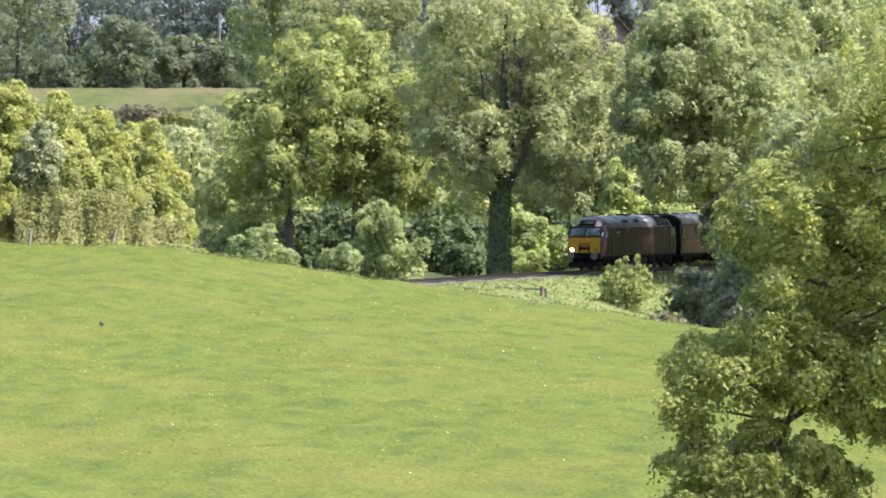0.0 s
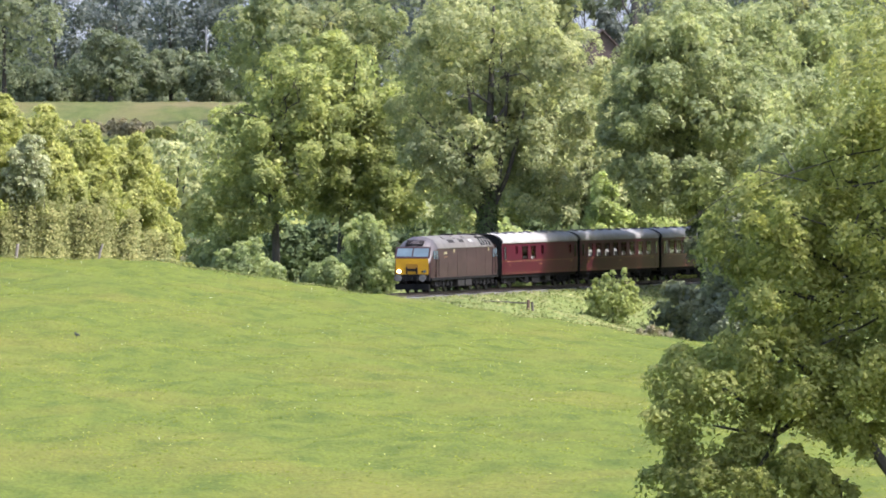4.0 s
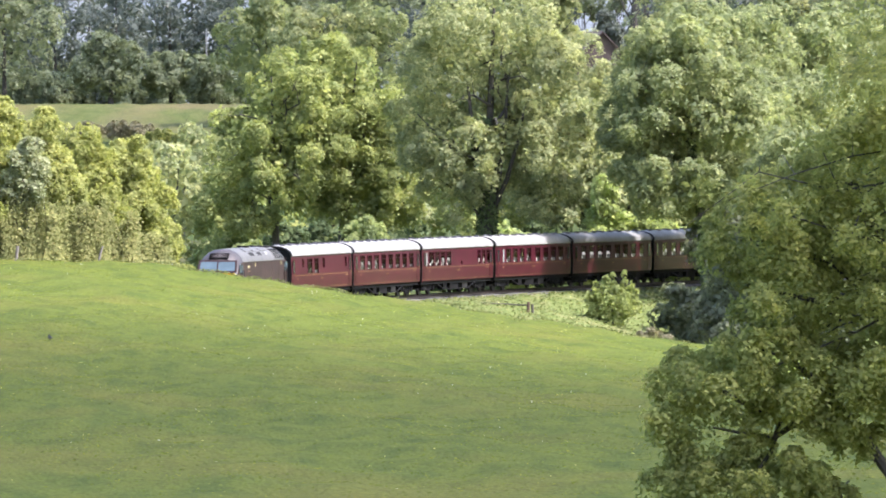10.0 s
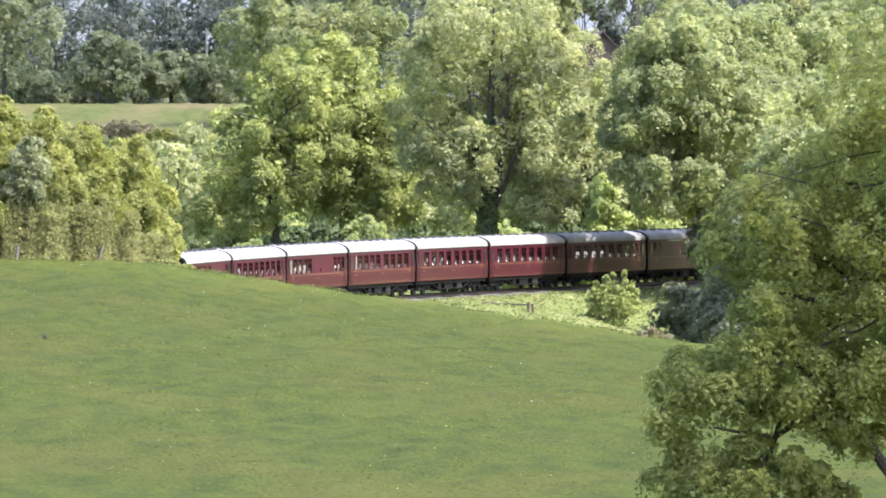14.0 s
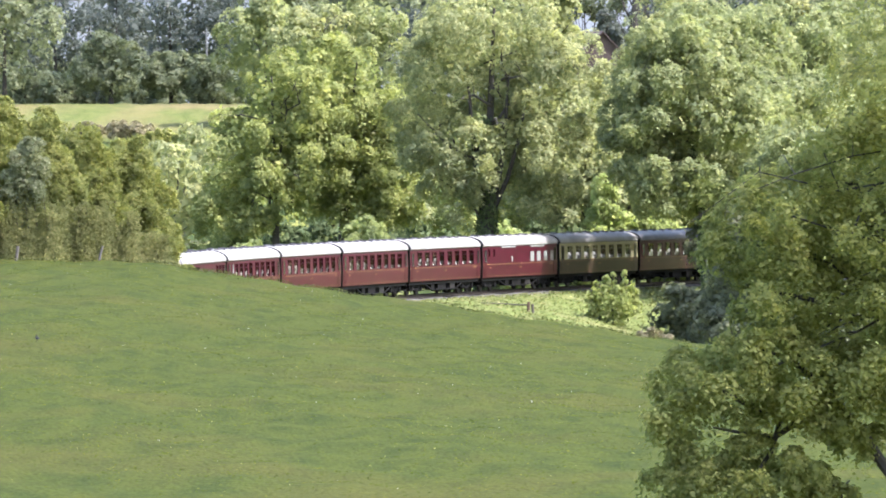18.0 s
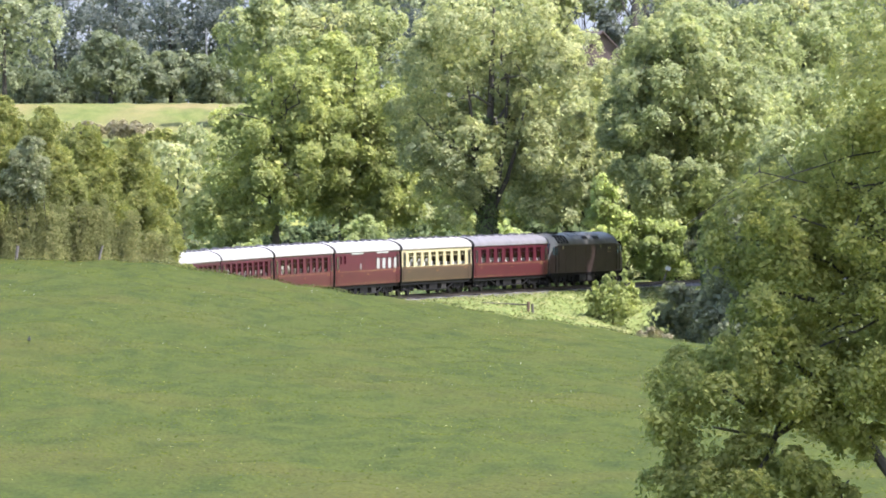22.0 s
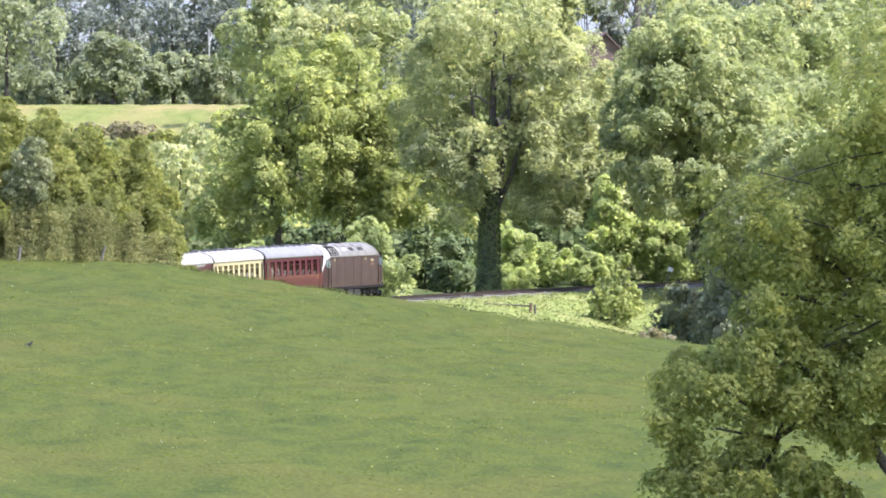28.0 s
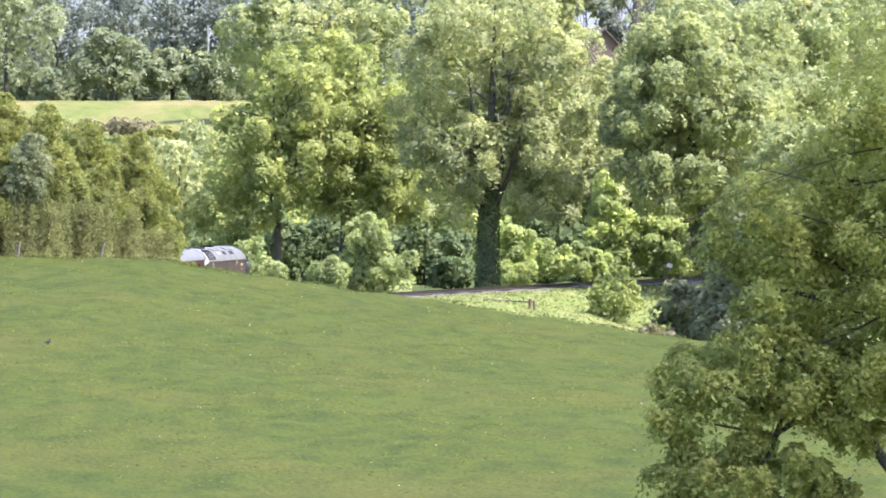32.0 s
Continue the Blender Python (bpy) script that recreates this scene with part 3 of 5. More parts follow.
    for x, y, w, h in ((18.6, 795, 1.9, 3.2), (21.2, 792, 2.2, 3.8), (20.0, 799, 2.0, 4.6), (24.0, 791, 2.2, 4.2), (27.4, 790, 2.4, 4.6), (31.0, 790, 2.4, 4.6)):
        plant("dark_thicket", x, y, [(0, 0, h * 0.5, w, 1.6, h * 0.55), (0.3, 0, h * 0.75, w * 0.7, 1.3, h * 0.3)], 0.06, "thicket", "shaded thicket at the field's corner", clumps=50, clump=0.7, per=110, size=0.11, category="shrub", limbs=4, core=0.15)
    # mostly hidden shrubs, added to keep skylight off the track
    for x, y in ((21.0, 838), (23.6, 850), (26.6, 862)):
        plant("screening_shrub", x, y, [(0, 0, 3.4, 3.0, 4.4, 3.6), (0.4, 0, 6.2, 2.6, 3.8, 2.4)], 0.12, "thicket", "dense shrub added beside the railway to block skylight", clumps=76, clump=0.9, per=110, size=0.17, category="shrub", limbs=5)
    plant("alder_tree", 19.2, 803, [(0, 0, 3.0, 2.3, 2, 3.4), (1.0, 0, 4.8, 2.1, 2, 2.2), (2.6, 0, 6.0, 2.0, 2, 2.4)], 0.16, "thicket", "shaded alder in front of the railway", clumps=110, clump=0.85, per=150, size=0.12, limbs=6, core=0.15)
    # alders added largely out of sight, to throw shade on the thickets
    for x, y in ((22.9, 801), (24.4, 793.5)):
        plant("alder_tree", x, y, [(0, 0, 6.8, 3.2, 4.2, 6.0), (0.6, 0, 12.5, 2.8, 4.0, 4.0)], 0.3, "grey_ash", "tall leafy alder added to shade the thicket", clumps=150, clump=1.0, per=130, size=0.13, limbs=6, core=0.3)
    plant("alder_tree", 34, 822, [(0, 0, 8.2, 4.4, 4, 7.2), (0, 0, 16, 3.4, 3, 5.0)], 0.35, "oak", "tall leafy alder added to shade the thicket", clumps=150, clump=1.1, per=150, size=0.17, limbs=6)


stand_of_trees()


def field_hedge():
    rows = [(-25.0, 572, 2.4, 9.2, "hawthorn"), (-22.4, 576, 2.2, 8.3, "hawthorn"), (-20.4, 580, 2.1, 7.9, "hawthorn"), (-20.4, 571, 1.2, 6.1, "grey_leaf"), (-18.3, 586, 2.1, 7.6, "hawthorn"),
            (-16.3, 594, 2.0, 7.5, "hawthorn"), (-15.2, 604, 1.6, 6.9, "hawthorn"), (-15.0, 612, 1.2, 5.2, "hawthorn"), (-23.6, 568, 1.8, 5.4, "hawthorn"), (-21.4, 573, 1.7, 5.6, "hawthorn"), (-19.3, 577, 1.7, 5.2, "hawthorn"), (-17.3, 583, 1.6, 5.2, "hawthorn"), (-15.6, 592, 1.5, 4.6, "hawthorn"), (-14.6, 602, 0.9, 3.2, "hawthorn"), (-13.1, 592, 0.55, 1.0, "hawthorn")]
    for x, y, w, h, kind in rows:
        plant("hedge_shrub", x, y, [(0, 0, h * 0.5, w, w, h * 0.5), (0, -0.4, h * 0.75, w * 0.8, w * 0.8, h * 0.25), (0.2, 0, h * 0.86, w * 0.6, w * 0.6, h * 0.16)], 0.14, kind,
              "pale grey-green willow in the hedge" if kind == "grey_leaf" else "overgrown hawthorn at the field's edge", clumps=180, clump=0.5, per=98, size=0.078, category="shrub", limbs=6, bough=0.36)
    # hanging creeper over the lower half
    for x, y, w, h in [(-24.6, 569.6, 1.6, 3.6), (-22.2, 570.6, 1.6, 3.4), (-20.0, 569.8, 1.5, 3.2), (-18.2, 574, 1.5, 2.9), (-16.6, 580, 1.3, 2.5), (-15.2, 588, 1.1, 1.9), (-14.2, 596, 0.7, 1.3)]:
        thing = tagged(new("creeper"), "olive creeper hanging over the hedge's foot", "creeper")
        thing.location = (x, y, ground_at(x, y))
        n = 9000
        col = rng.integers(0, 46, n)
        cx, top = rng.uniform(-w, w, 46), h * rng.uniform(0.25, 1.2, 46) ** 0.8
        depth, turn = rng.normal(size=46) * 0.16, rng.normal(size=46) * 0.45
        u = rng.uniform(0, 1, n)
        px = np.stack([cx[col] + rng.normal(size=n) * 0.13 + 0.16 * np.sin(u * 4 + col), -0.9 * (1 - u) ** 1.5 + depth[col] + rng.normal(size=n) * 0.10 + 0.4, top[col] * u], 1)
        nn = np.stack([turn[col] + rng.normal(size=n) * 0.3, np.full(n, -0.8), 0.45 + rng.normal(size=n) * 0.2], 1)
        part("foliage", leaf_mesh("foliage", px, nn, rng.uniform(0.05, 0.10, n), M["vine"]), None, thing)
        for k in range(4):
            a0 = rng.uniform(-w, w)
            part("stem", Geo().tube([(a0, 0.1, 0), (a0 + 0.1, 0.2, h * 0.5), (a0 - 0.1, 0.5, h)], [0.04, 0.03, 0.012], 5), M["bark"], thing)


field_hedge()


def far_woods():
    # wooded slope behind the railway
    for i in range(26):
        x = -21 + (i % 12) * 5.6 + rng.uniform(-1.5, 1.5)
        y = 893 + (i // 12) * 36 + rng.uniform(-9, 9)
        if x < -11 and i > 22:
            continue
        h = rng.uniform(9, 12.5) + max(0, x) * 0.12
        if y > 945 and 9 < x < 14.5:
            h *= 0.55      # a dip in the wood, where the house shows
        plant("slope_tree", x, y, [(0, 0, h * 0.5, 3.6, 3.2, h * 0.5), (0.8, 0, h * 0.75, 2.6, 2.4, h * 0.25)], 0.2, ("ash", "oak", "grey_ash")[i % 3], "leafy tree on the wooded slope behind the railway", clumps=60, clump=1.2, per=64, size=0.185, limbs=3)
    for x, y, h in ((12.4, 1012, 5.4), (14.6, 1016, 5.8), (11.2, 985, 7.6)):
        plant("slope_tree", x, y, [(0, 0, h * 0.55, 2.6, 2.4, h * 0.45), (0.4, 0, h * 0.78, 1.8, 1.8, h * 0.22)], 0.18, "ash", "pale tree on the wooded slope below the house", clumps=60, clump=1.0, per=90, size=0.15, limbs=4)
    for i in range(13):
        x = -16 + i * 5.0 + rng.uniform(-1.2, 1.2)
        if 10.5 < x < 17:
            continue
        h = rng.uniform(14.5, 17.5) * (0.6 if 17 <= x < 18.3 else 1.0)
        plant("slope_tree", x, 985 + rng.uniform(-14, 14), [(0, 0, h * 0.6, 3.9, 3.2, h * 0.4), (0.6, 0, h * 0.82, 2.8, 2.4, h * 0.18)], 0.25, ("grey_ash", "ash")[i % 2], "tall leafy tree on the wooded slope", clumps=90, clump=1.15, per=76, size=0.165, limbs=4)
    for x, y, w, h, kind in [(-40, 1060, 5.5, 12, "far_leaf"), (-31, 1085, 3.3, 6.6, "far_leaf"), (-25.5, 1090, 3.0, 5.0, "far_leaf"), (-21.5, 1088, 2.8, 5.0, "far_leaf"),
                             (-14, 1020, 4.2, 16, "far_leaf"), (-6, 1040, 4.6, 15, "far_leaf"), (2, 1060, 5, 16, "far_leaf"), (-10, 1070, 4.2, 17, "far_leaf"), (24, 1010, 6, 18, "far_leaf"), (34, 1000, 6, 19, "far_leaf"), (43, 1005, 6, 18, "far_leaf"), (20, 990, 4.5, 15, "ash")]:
        plant("distant_tree", x, y, [(0, 0, h * 0.55, w, w, h * 0.45), (0, 0, h * 0.8, w * 0.7, w * 0.7, h * 0.2)], 0.25, kind, "green tree on the far slope, colour paled for haze", clumps=90, clump=1.1, per=92, size=0.165, limbs=5)
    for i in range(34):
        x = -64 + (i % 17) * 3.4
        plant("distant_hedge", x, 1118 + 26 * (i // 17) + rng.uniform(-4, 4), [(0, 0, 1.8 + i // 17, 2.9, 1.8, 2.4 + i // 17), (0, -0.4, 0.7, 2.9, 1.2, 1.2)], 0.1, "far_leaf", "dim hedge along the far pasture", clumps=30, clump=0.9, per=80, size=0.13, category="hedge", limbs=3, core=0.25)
    for i in range(56):
        x = -62 + (i % 28) * 5.0 + rng.uniform(-1.5, 1.5)
        y = 1130 + 70 * (i // 28) + rng.uniform(-15, 15)
        h = rng.uniform(13, 18)
        if 10.5 < x < 20.5:
            h *= 0.45
        plant("distant_pine", x, y, [(0, 0, h * 0.52, 3.1, 2.9, h * 0.5)], 0.22, "conifer", "pine on the skyline, leaf colour paled for haze", clumps=56, clump=1.4, per=62, size=0.165, limbs=4, core=0.10)


far_woods()
for sx, sy, sw, sh in ((-27.0, 1004, 2.2, 1.9), (-24.2, 1000, 1.8, 1.5), (-30.5, 1008, 1.8, 1.3), (-21.8, 996, 1.6, 1.6)):
    plant("scrub", sx, sy, [(0, 0, sh * 0.5, sw, 1.2, sh * 0.55)], 0.05, "dead" if sx < -26 else "hawthorn", "brownish scrub at the foot of the far pasture", clumps=46, clump=0.5, per=90, size=0.09, category="shrub", limbs=3)


def near_oak():
    global rng
    keep, rng = rng, np.random.default_rng(23)
    lobes = [(-3.3, 0, 8.2, 1.2, 1.5, 0.75), (-4.5, 0, 7.6, 1.1, 1.4, 0.55), (-4.9, 0, 7.05, 0.95, 1.2, 0.5), (-3.2, 0, 7.2, 1.3, 1.5, 0.8), (-4.6, 0, 6.3, 0.85, 1.2, 0.6), (-3.2, 0, 6.0, 1.3, 1.4, 0.8),
             (-5.1, -0.2, 5.55, 0.9, 1.1, 0.35), (-5.6, -0.2, 5.15, 0.85, 1.1, 0.45), (-5.75, -0.3, 4.55, 0.8, 1.0, 0.42), (-4.6, 0, 5.2, 1.0, 1.2, 0.55), (-3.4, 0, 5.0, 1.0, 1.2, 0.5), (-4.7, -0.2, 4.55, 0.7, 0.9, 0.3),
             (-6.15, -0.4, 3.62, 0.55, 0.8, 0.32), (-5.4, -0.4, 3.45, 0.85, 0.9, 0.42), (-4.6, -0.2, 3.7, 0.8, 0.9, 0.38), (-6.3, -0.4, 3.1, 0.6, 0.8, 0.34), (-4.0, 0, 3.0, 0.7, 0.8, 0.34), (-5.0, -0.3, 4.0, 0.6, 0.8, 0.26), (-3.5, 0.2, 4.25, 0.5, 0.8, 0.22), (-5.6, -0.4, 2.95, 1.1, 0.9, 0.4), (-4.5, -0.2, 2.9, 0.9, 0.9, 0.35),
             (-5.7, -0.3, 4.05, 0.6, 0.8, 0.28), (-4.1, 0, 3.4, 0.6, 0.7, 0.3), (-4.0, -0.8, 4.75, 0.85, 0.6, 0.36), (-3.4, -0.7, 5.3, 0.8, 0.6, 0.4), (-1.2, 0, 9.0, 2.2, 2.6, 2.0), (1.8, 0, 7.5, 3.0, 3.0, 3.0), (-0.6, 0.5, 5.9, 1.8, 2.2, 1.2)]
    boughs = [([(0, 0, 2.2), (-1.8, 0, 3.0), (-2.9, 0.1, 3.55), (-3.2, 0.3, 3.95), (-3.42, 0.3, 4.35), (-3.75, 0.3, 4.52), (-4.3, 0.2, 4.56), (-5.0, -0.1, 4.66), (-5.5, -0.1, 4.95), (-5.9, -0.1, 5.0)], 0.12, 0.02),
              ([(-4.3, 0, 4.52), (-4.7, -0.1, 4.25), (-5.1, -0.2, 4.3), (-5.6, -0.3, 4.4)], 0.05, 0.015), ([(-4.6, 0, 4.56), (-4.75, -0.1, 4.05), (-5.0, -0.3, 3.7), (-5.5, -0.4, 3.55)], 0.045, 0.012),
              ([(-3.5, 0, 4.35), (-3.9, 0, 4.9), (-4.5, 0, 5.4), (-5.1, -0.1, 5.6)], 0.08, 0.02), ([(-3.6, 0.1, 2.4), (-3.72, 0, 3.1), (-3.74, 0, 3.52), (-3.62, 0, 3.62)], 0.022, 0.014), ([(-3.72, 0, 3.5), (-3.95, 0, 3.58), (-4.3, -0.1, 3.55), (-4.6, -0.1, 3.7)], 0.018, 0.01),
              ([(-1.0, 0.4, 4.0), (-2.4, 0.7, 5.6), (-3.1, 0.7, 6.5), (-3.9, 0.8, 6.7), (-4.5, 0.7, 7.1), (-5.2, 0.6, 7.1)], 0.13, 0.02), ([(-2.4, 0.7, 5.6), (-2.8, 0.8, 6.6), (-3.3, 0.7, 7.3), (-3.5, 0.7, 7.9), (-4.3, 0.6, 8.0)], 0.10, 0.02), ([(-3.4, 0, 6.4), (-4.0, -0.1, 6.2), (-4.9, -0.1, 6.4)], 0.06, 0.02)]
    plant("oak_tree", 9.5, 168, lobes, 0.45, "near_oak", "large oak with lobed leaves standing in the meadow",
          clumps=2300, clump=0.42, per=74, size=0.046, limbs=14, fork=0.3, limb_r=0.11, bend=0.03, reach=0.45, twigs=0.07, crest=0.1, bough=0.5, core=0.05, paths=boughs, axis=(-0.6, 0), sprays=18)
    rng = keep


near_oak()


def scatter(name, n, y0, y1, power, lift, size, mat, label, category, tilt=0.3, slim=0.5, half=0.0405, x_range=None, drift=0.0):
    y = y0 + rng.uniform(0, 1, n) ** power * (y1 - y0)
    x = rng.uniform(-1, 1, n) * (y * half) if x_range is None else rng.uniform(*x_range, n)
    keep = np.sin(x * 0.9 + 2 * np.sin(y * 0.05)) + np.sin(y * 0.11 + x * 0.4) + rng.normal(size=n) > -drift
    x, y = x[keep], y[keep]
    z, q = ground_z(x, y)
    ok = q > 2.1
    x, y, z = x[ok], y[ok], z[ok]
    c = np.stack([x, y, z + lift], 1)
    nr = rng.normal(size=(len(x), 3)) * tilt + np.array([0, -0.25, 1.0])
    return tagged(new(name, leaf_mesh(name, c, nr, rng.uniform(0.5, 1.0, len(x)) * size, mat, slim)), label, category, kind="stuff")


def grass():
    scatter("grass", 60000, 236, 582, 0.75, 0.02, 0.058, M["blade"], "short tufted meadow grass", "grass", 0.2, 0.4, drift=0.6)
    scatter("dry_grass", 9000, 236, 582, 0.75, 0.025, 0.06, M["dry_blade"], "bleached tufts in the meadow", "grass", 0.22, 0.4, drift=-1.2)
    scatter("buttercups", 1300, 240, 582, 0.7, 0.06, 0.024, M["petal"], "scattered yellow buttercups in the meadow", "flower", 0.3, 1.0, drift=0.2)
    scatter("daisies", 700, 240, 580, 0.7, 0.06, 0.024, M["white_petal"], "scattered white daisies in the meadow", "flower", 0.3, 1.0, drift=-0.6)
    scatter("bank_grass", 34000, 690, 850, 1.0, 0.11, 0.18, M["bank_blade"], "long pale grass on the railway bank", "grass", 0.48, 0.36, x_range=(-12, 22), drift=2.5)
    scatter("bank_flowers", 420, 700, 850, 1.0, 0.3, 0.055, M["petal"], "yellow flowers on the railway bank", "flower", 0.4, 1.0, x_range=(-8, 22), drift=0.5)
    scatter("brow_grass", 5000, 560, 585, 1.0, 0.10, 0.13, M["bank_blade"], "longer grass on the brow of the field", "grass", 0.6, 0.25, drift=0.5)


grass()


def small_things():
    # timber posts along the hedge
    def post(name, label, x, y, h, r, mat, lean=0.0, sink=0.25):
        g = Geo().tube([(0, 0, -sink), (lean * 0.5, 0, h * 0.5), (lean, 0, h)], [r, r * 0.96, r * 0.9], 8)
        return tagged(part(name, g, mat, at=(x, y, ground_at(x, y)), smooth=True), label, "post")
    post("fence_post", "weathered grey timber fence post by the hedge", -20.9, 568.5, 0.75, 0.09, M["post"], 0.1)
    post("fence_post", "weathered grey timber fence post by the hedge", -13.75, 589, 0.85, 0.09, M["post"], -0.08)
    post("fence_post", "weathered grey timber fence post by the hedge", -13.55, 591, 0.7, 0.08, M["post"], 0.05)
    post("marker_post", "pale leaning marker post beside the hedge", -16.9, 569, 0.8, 0.06, M["post"], 0.25)
    rail_fence = tagged(new("broken_fence"), "broken dark timber fence on the railway bank", "fence")
    rail_fence.location = (5.8, 792, ground_at(5.8, 792))
    part("rail", Geo().tube([(-3.2, 0, 0.62), (-1.5, 0, 0.55), (0, 0, 0.48)], [0.05, 0.055, 0.05], 6), M["bark"], rail_fence)
    part("post", Geo().tube([(0, 0, -0.3), (0.05, 0, 0.7)], [0.12, 0.11], 8), M["stump"], rail_fence)
    part("post", Geo().tube([(0.35, 0, -0.3), (0.30, 0, 0.55)], [0.1, 0.09], 8), M["bark"], rail_fence)
    sign = tagged(new("trackside_sign"), "small white board on a post beside the track", "sign")
    sign.location, sign.rotation_euler = (16.25, 866.0, ground_at(16.25, 866.0)), (0, radians(20), 0)
    part("post", Geo().tube([(0, 0, -0.3), (0, 0, 1.9)], [0.05, 0.045], 8), M["post"], sign)
    part("board", Geo().box(-0.2, 0.2, -0.09, -0.05, 1.45, 1.75), M["white_post"], sign, "plain white board")
    pole = tagged(new("telegraph_pole"), "slender grey telegraph pole on the far pasture", "pole")
    pole.location = (-23.1, 1134, ground_at(-23.1, 1134))
    part("mast", Geo().tube([(0, 0, -0.4), (0.05, 0, 3.6), (0.0, 0, 7.4)], [0.13, 0.11, 0.09], 8), M["pole"], pole)
    part("crossarm", Geo().box(-0.3, 0.3, -0.05, 0.05, 6.9, 7.0, c=0.02), M["pole"], pole)
    for x in (-0.24, 0.24):
        part("insulator", Geo().disc(x, 0, 7.06, 0.04, 0.12, "z", 8), M["white_post"], pole)
    # an old forked tree on the skyline
    t = tagged(new("bare_tree"), "dark-trunked tree with thin bare limbs against the sky", "tree")
    bx, by = 17.8, 1085.0
    t.location = (bx, by, ground_at(bx, by))
    h = 25.0 - ground_at(bx, by)
    part("trunk", Geo().tube([(-0.2, 0, -0.3), (0, 0, h * 0.4), (0.1, 0, h * 0.68), (0.3, 0, h)], [0.55, 0.48, 0.42, 0.2], 9), M["bark"], t, smooth=True)
    for x0, z0, x1, z1, r in ((0.1, 0.60, 1.9, 0.98, 0.2), (0.0, 0.64, -1.5, 0.95, 0.13), (0.1, 0.7, 1.0, 1.02, 0.16), (0.1, 0.74, -0.9, 1.05, 0.1), (0.2, 0.55, 1.6, 0.78, 0.09), (-0.1, 0.5, -1.6, 0.7, 0.07)):
        m = ((x0 + x1) / 2 + (0.15 if x1 > 0 else -0.15), 0.1, h * (z0 + z1) / 2 - 0.25)
        part("limb", Geo().tube([(x0, 0, h * z0), m, (x1, 0.2, h * z1)], [r, r * 0.7, r * 0.35], 6), M["bark"], t)
        for k in range(4):
            f = 0.35 + 0.18 * k
            q = (x0 + (x1 - x0) * f, 0.1, h * (z0 + (z1 - z0) * f) - 0.1)
            part("twig", Geo().tube([q, (q[0] + rng.uniform(-0.6, 0.6), 0.2, q[2] + 0.7), (q[0] + rng.uniform(-1, 1), 0.3, q[2] + 1.5)], [r * 0.35, r * 0.22, 0.012], 5), M["bark"], t)
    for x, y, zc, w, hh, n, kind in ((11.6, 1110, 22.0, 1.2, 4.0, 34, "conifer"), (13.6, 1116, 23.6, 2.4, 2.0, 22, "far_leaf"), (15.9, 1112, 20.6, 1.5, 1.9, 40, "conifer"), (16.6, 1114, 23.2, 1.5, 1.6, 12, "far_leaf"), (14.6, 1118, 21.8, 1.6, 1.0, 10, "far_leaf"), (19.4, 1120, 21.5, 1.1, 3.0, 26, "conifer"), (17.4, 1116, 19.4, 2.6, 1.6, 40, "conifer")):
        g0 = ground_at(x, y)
        plant("distant_tree", x, y, [(0, 0, zc - g0, w, w, hh)], 0.14, kind, "thin tree on the skyline, leaf colour paled for haze", clumps=n, clump=0.62, per=80, size=0.15, limbs=6)
    # house on the far slope, seen through the trees
    h = tagged(new("house"), "red-brick house with a clay-tile roof among the trees", "house")
    hx, hy = 13.9, 1092
    h.location, h.rotation_euler = (hx, hy, ground_at(hx, hy) - 0.6), (0, 0, radians(104))
    part("wall", Geo().box(-4.2, 4.2, -3, 3, -0.3, 4.4), M["brick"], h)
    for sg in (-1, 1):
        part("gable", Geo().add([(sg * 4.2 - sg * 0.3, -3, 4.4), (sg * 4.2 - sg * 0.3, 3, 4.4), (sg * 4.2 - sg * 0.3, 0, 7.3), (sg * 4.2, -3, 4.4), (sg * 4.2, 3, 4.4), (sg * 4.2, 0, 7.3)], [(0, 1, 2), (3, 5, 4), (0, 3, 4, 1), (1, 4, 5, 2), (2, 5, 3, 0)]), M["brick"], h)
        roof = Geo().add([(x, sg * y, z) for x in (-4.5, 4.5) for y, z in ((3.35, 4.15), (0.0, 7.5), (0.0, 7.35), (3.35, 4.0))], [(0, 1, 5, 4), (2, 3, 7, 6), (0, 4, 7, 3), (0, 3, 2, 1), (4, 5, 6, 7)])
        part("roof", roof, M["tile"], h)
    for x in (-2.4, 0, 2.4):
        w = part("window", Geo().box(x - 0.5, x + 0.5, -3.04, -2.98, 2.4, 3.6), M["white_post"], h)
        part("pane", Geo().box(x - 0.42, x + 0.42, -3.06, -3.04, 2.48, 3.52), M["rail"], w)


M["stump"] = surface("wet_brown_timber", (0.11, 0.07, 0.05), 0.9, vary=0.35, scale=3)
M["post"] = surface("weathered_timber", (0.24, 0.21, 0.18), 0.9, vary=0.35, scale=3)
M["white_post"] = surface("white_painted_wood", (0.78, 0.77, 0.72), 0.6, vary=0.15, scale=3)
M["pole"] = surface("grey_pole_timber", (0.26, 0.26, 0.25), 0.9, vary=0.25, scale=2)
small_things()

# pale summer sky low over the skyline
bm_, bn_, bl_, bb_ = material("low_sky", 1.0)
glow = bn_.new("ShaderNodeEmission")
glow.inputs[1].default_value = 0.30
bl_.new(ramp(bn_, bl_, noisy(bn_, bl_, 0.03, 3), [(0.35, (0.74, 0.86, 1.0)), (0.7, (0.98, 1.0, 1.0))]), glow.inputs[0])
bl_.new(glow.outputs[0], bn_["Material Output"].inputs[0])
tagged(part("backdrop", Geo().box(-260, 260, 2900, 2902, -40, 150), bm_), "pale hazy sky low over the skyline", "sky", kind="structure")

CROW = tagged(new("crow"), "small black crow walking on the meadow", "bird")


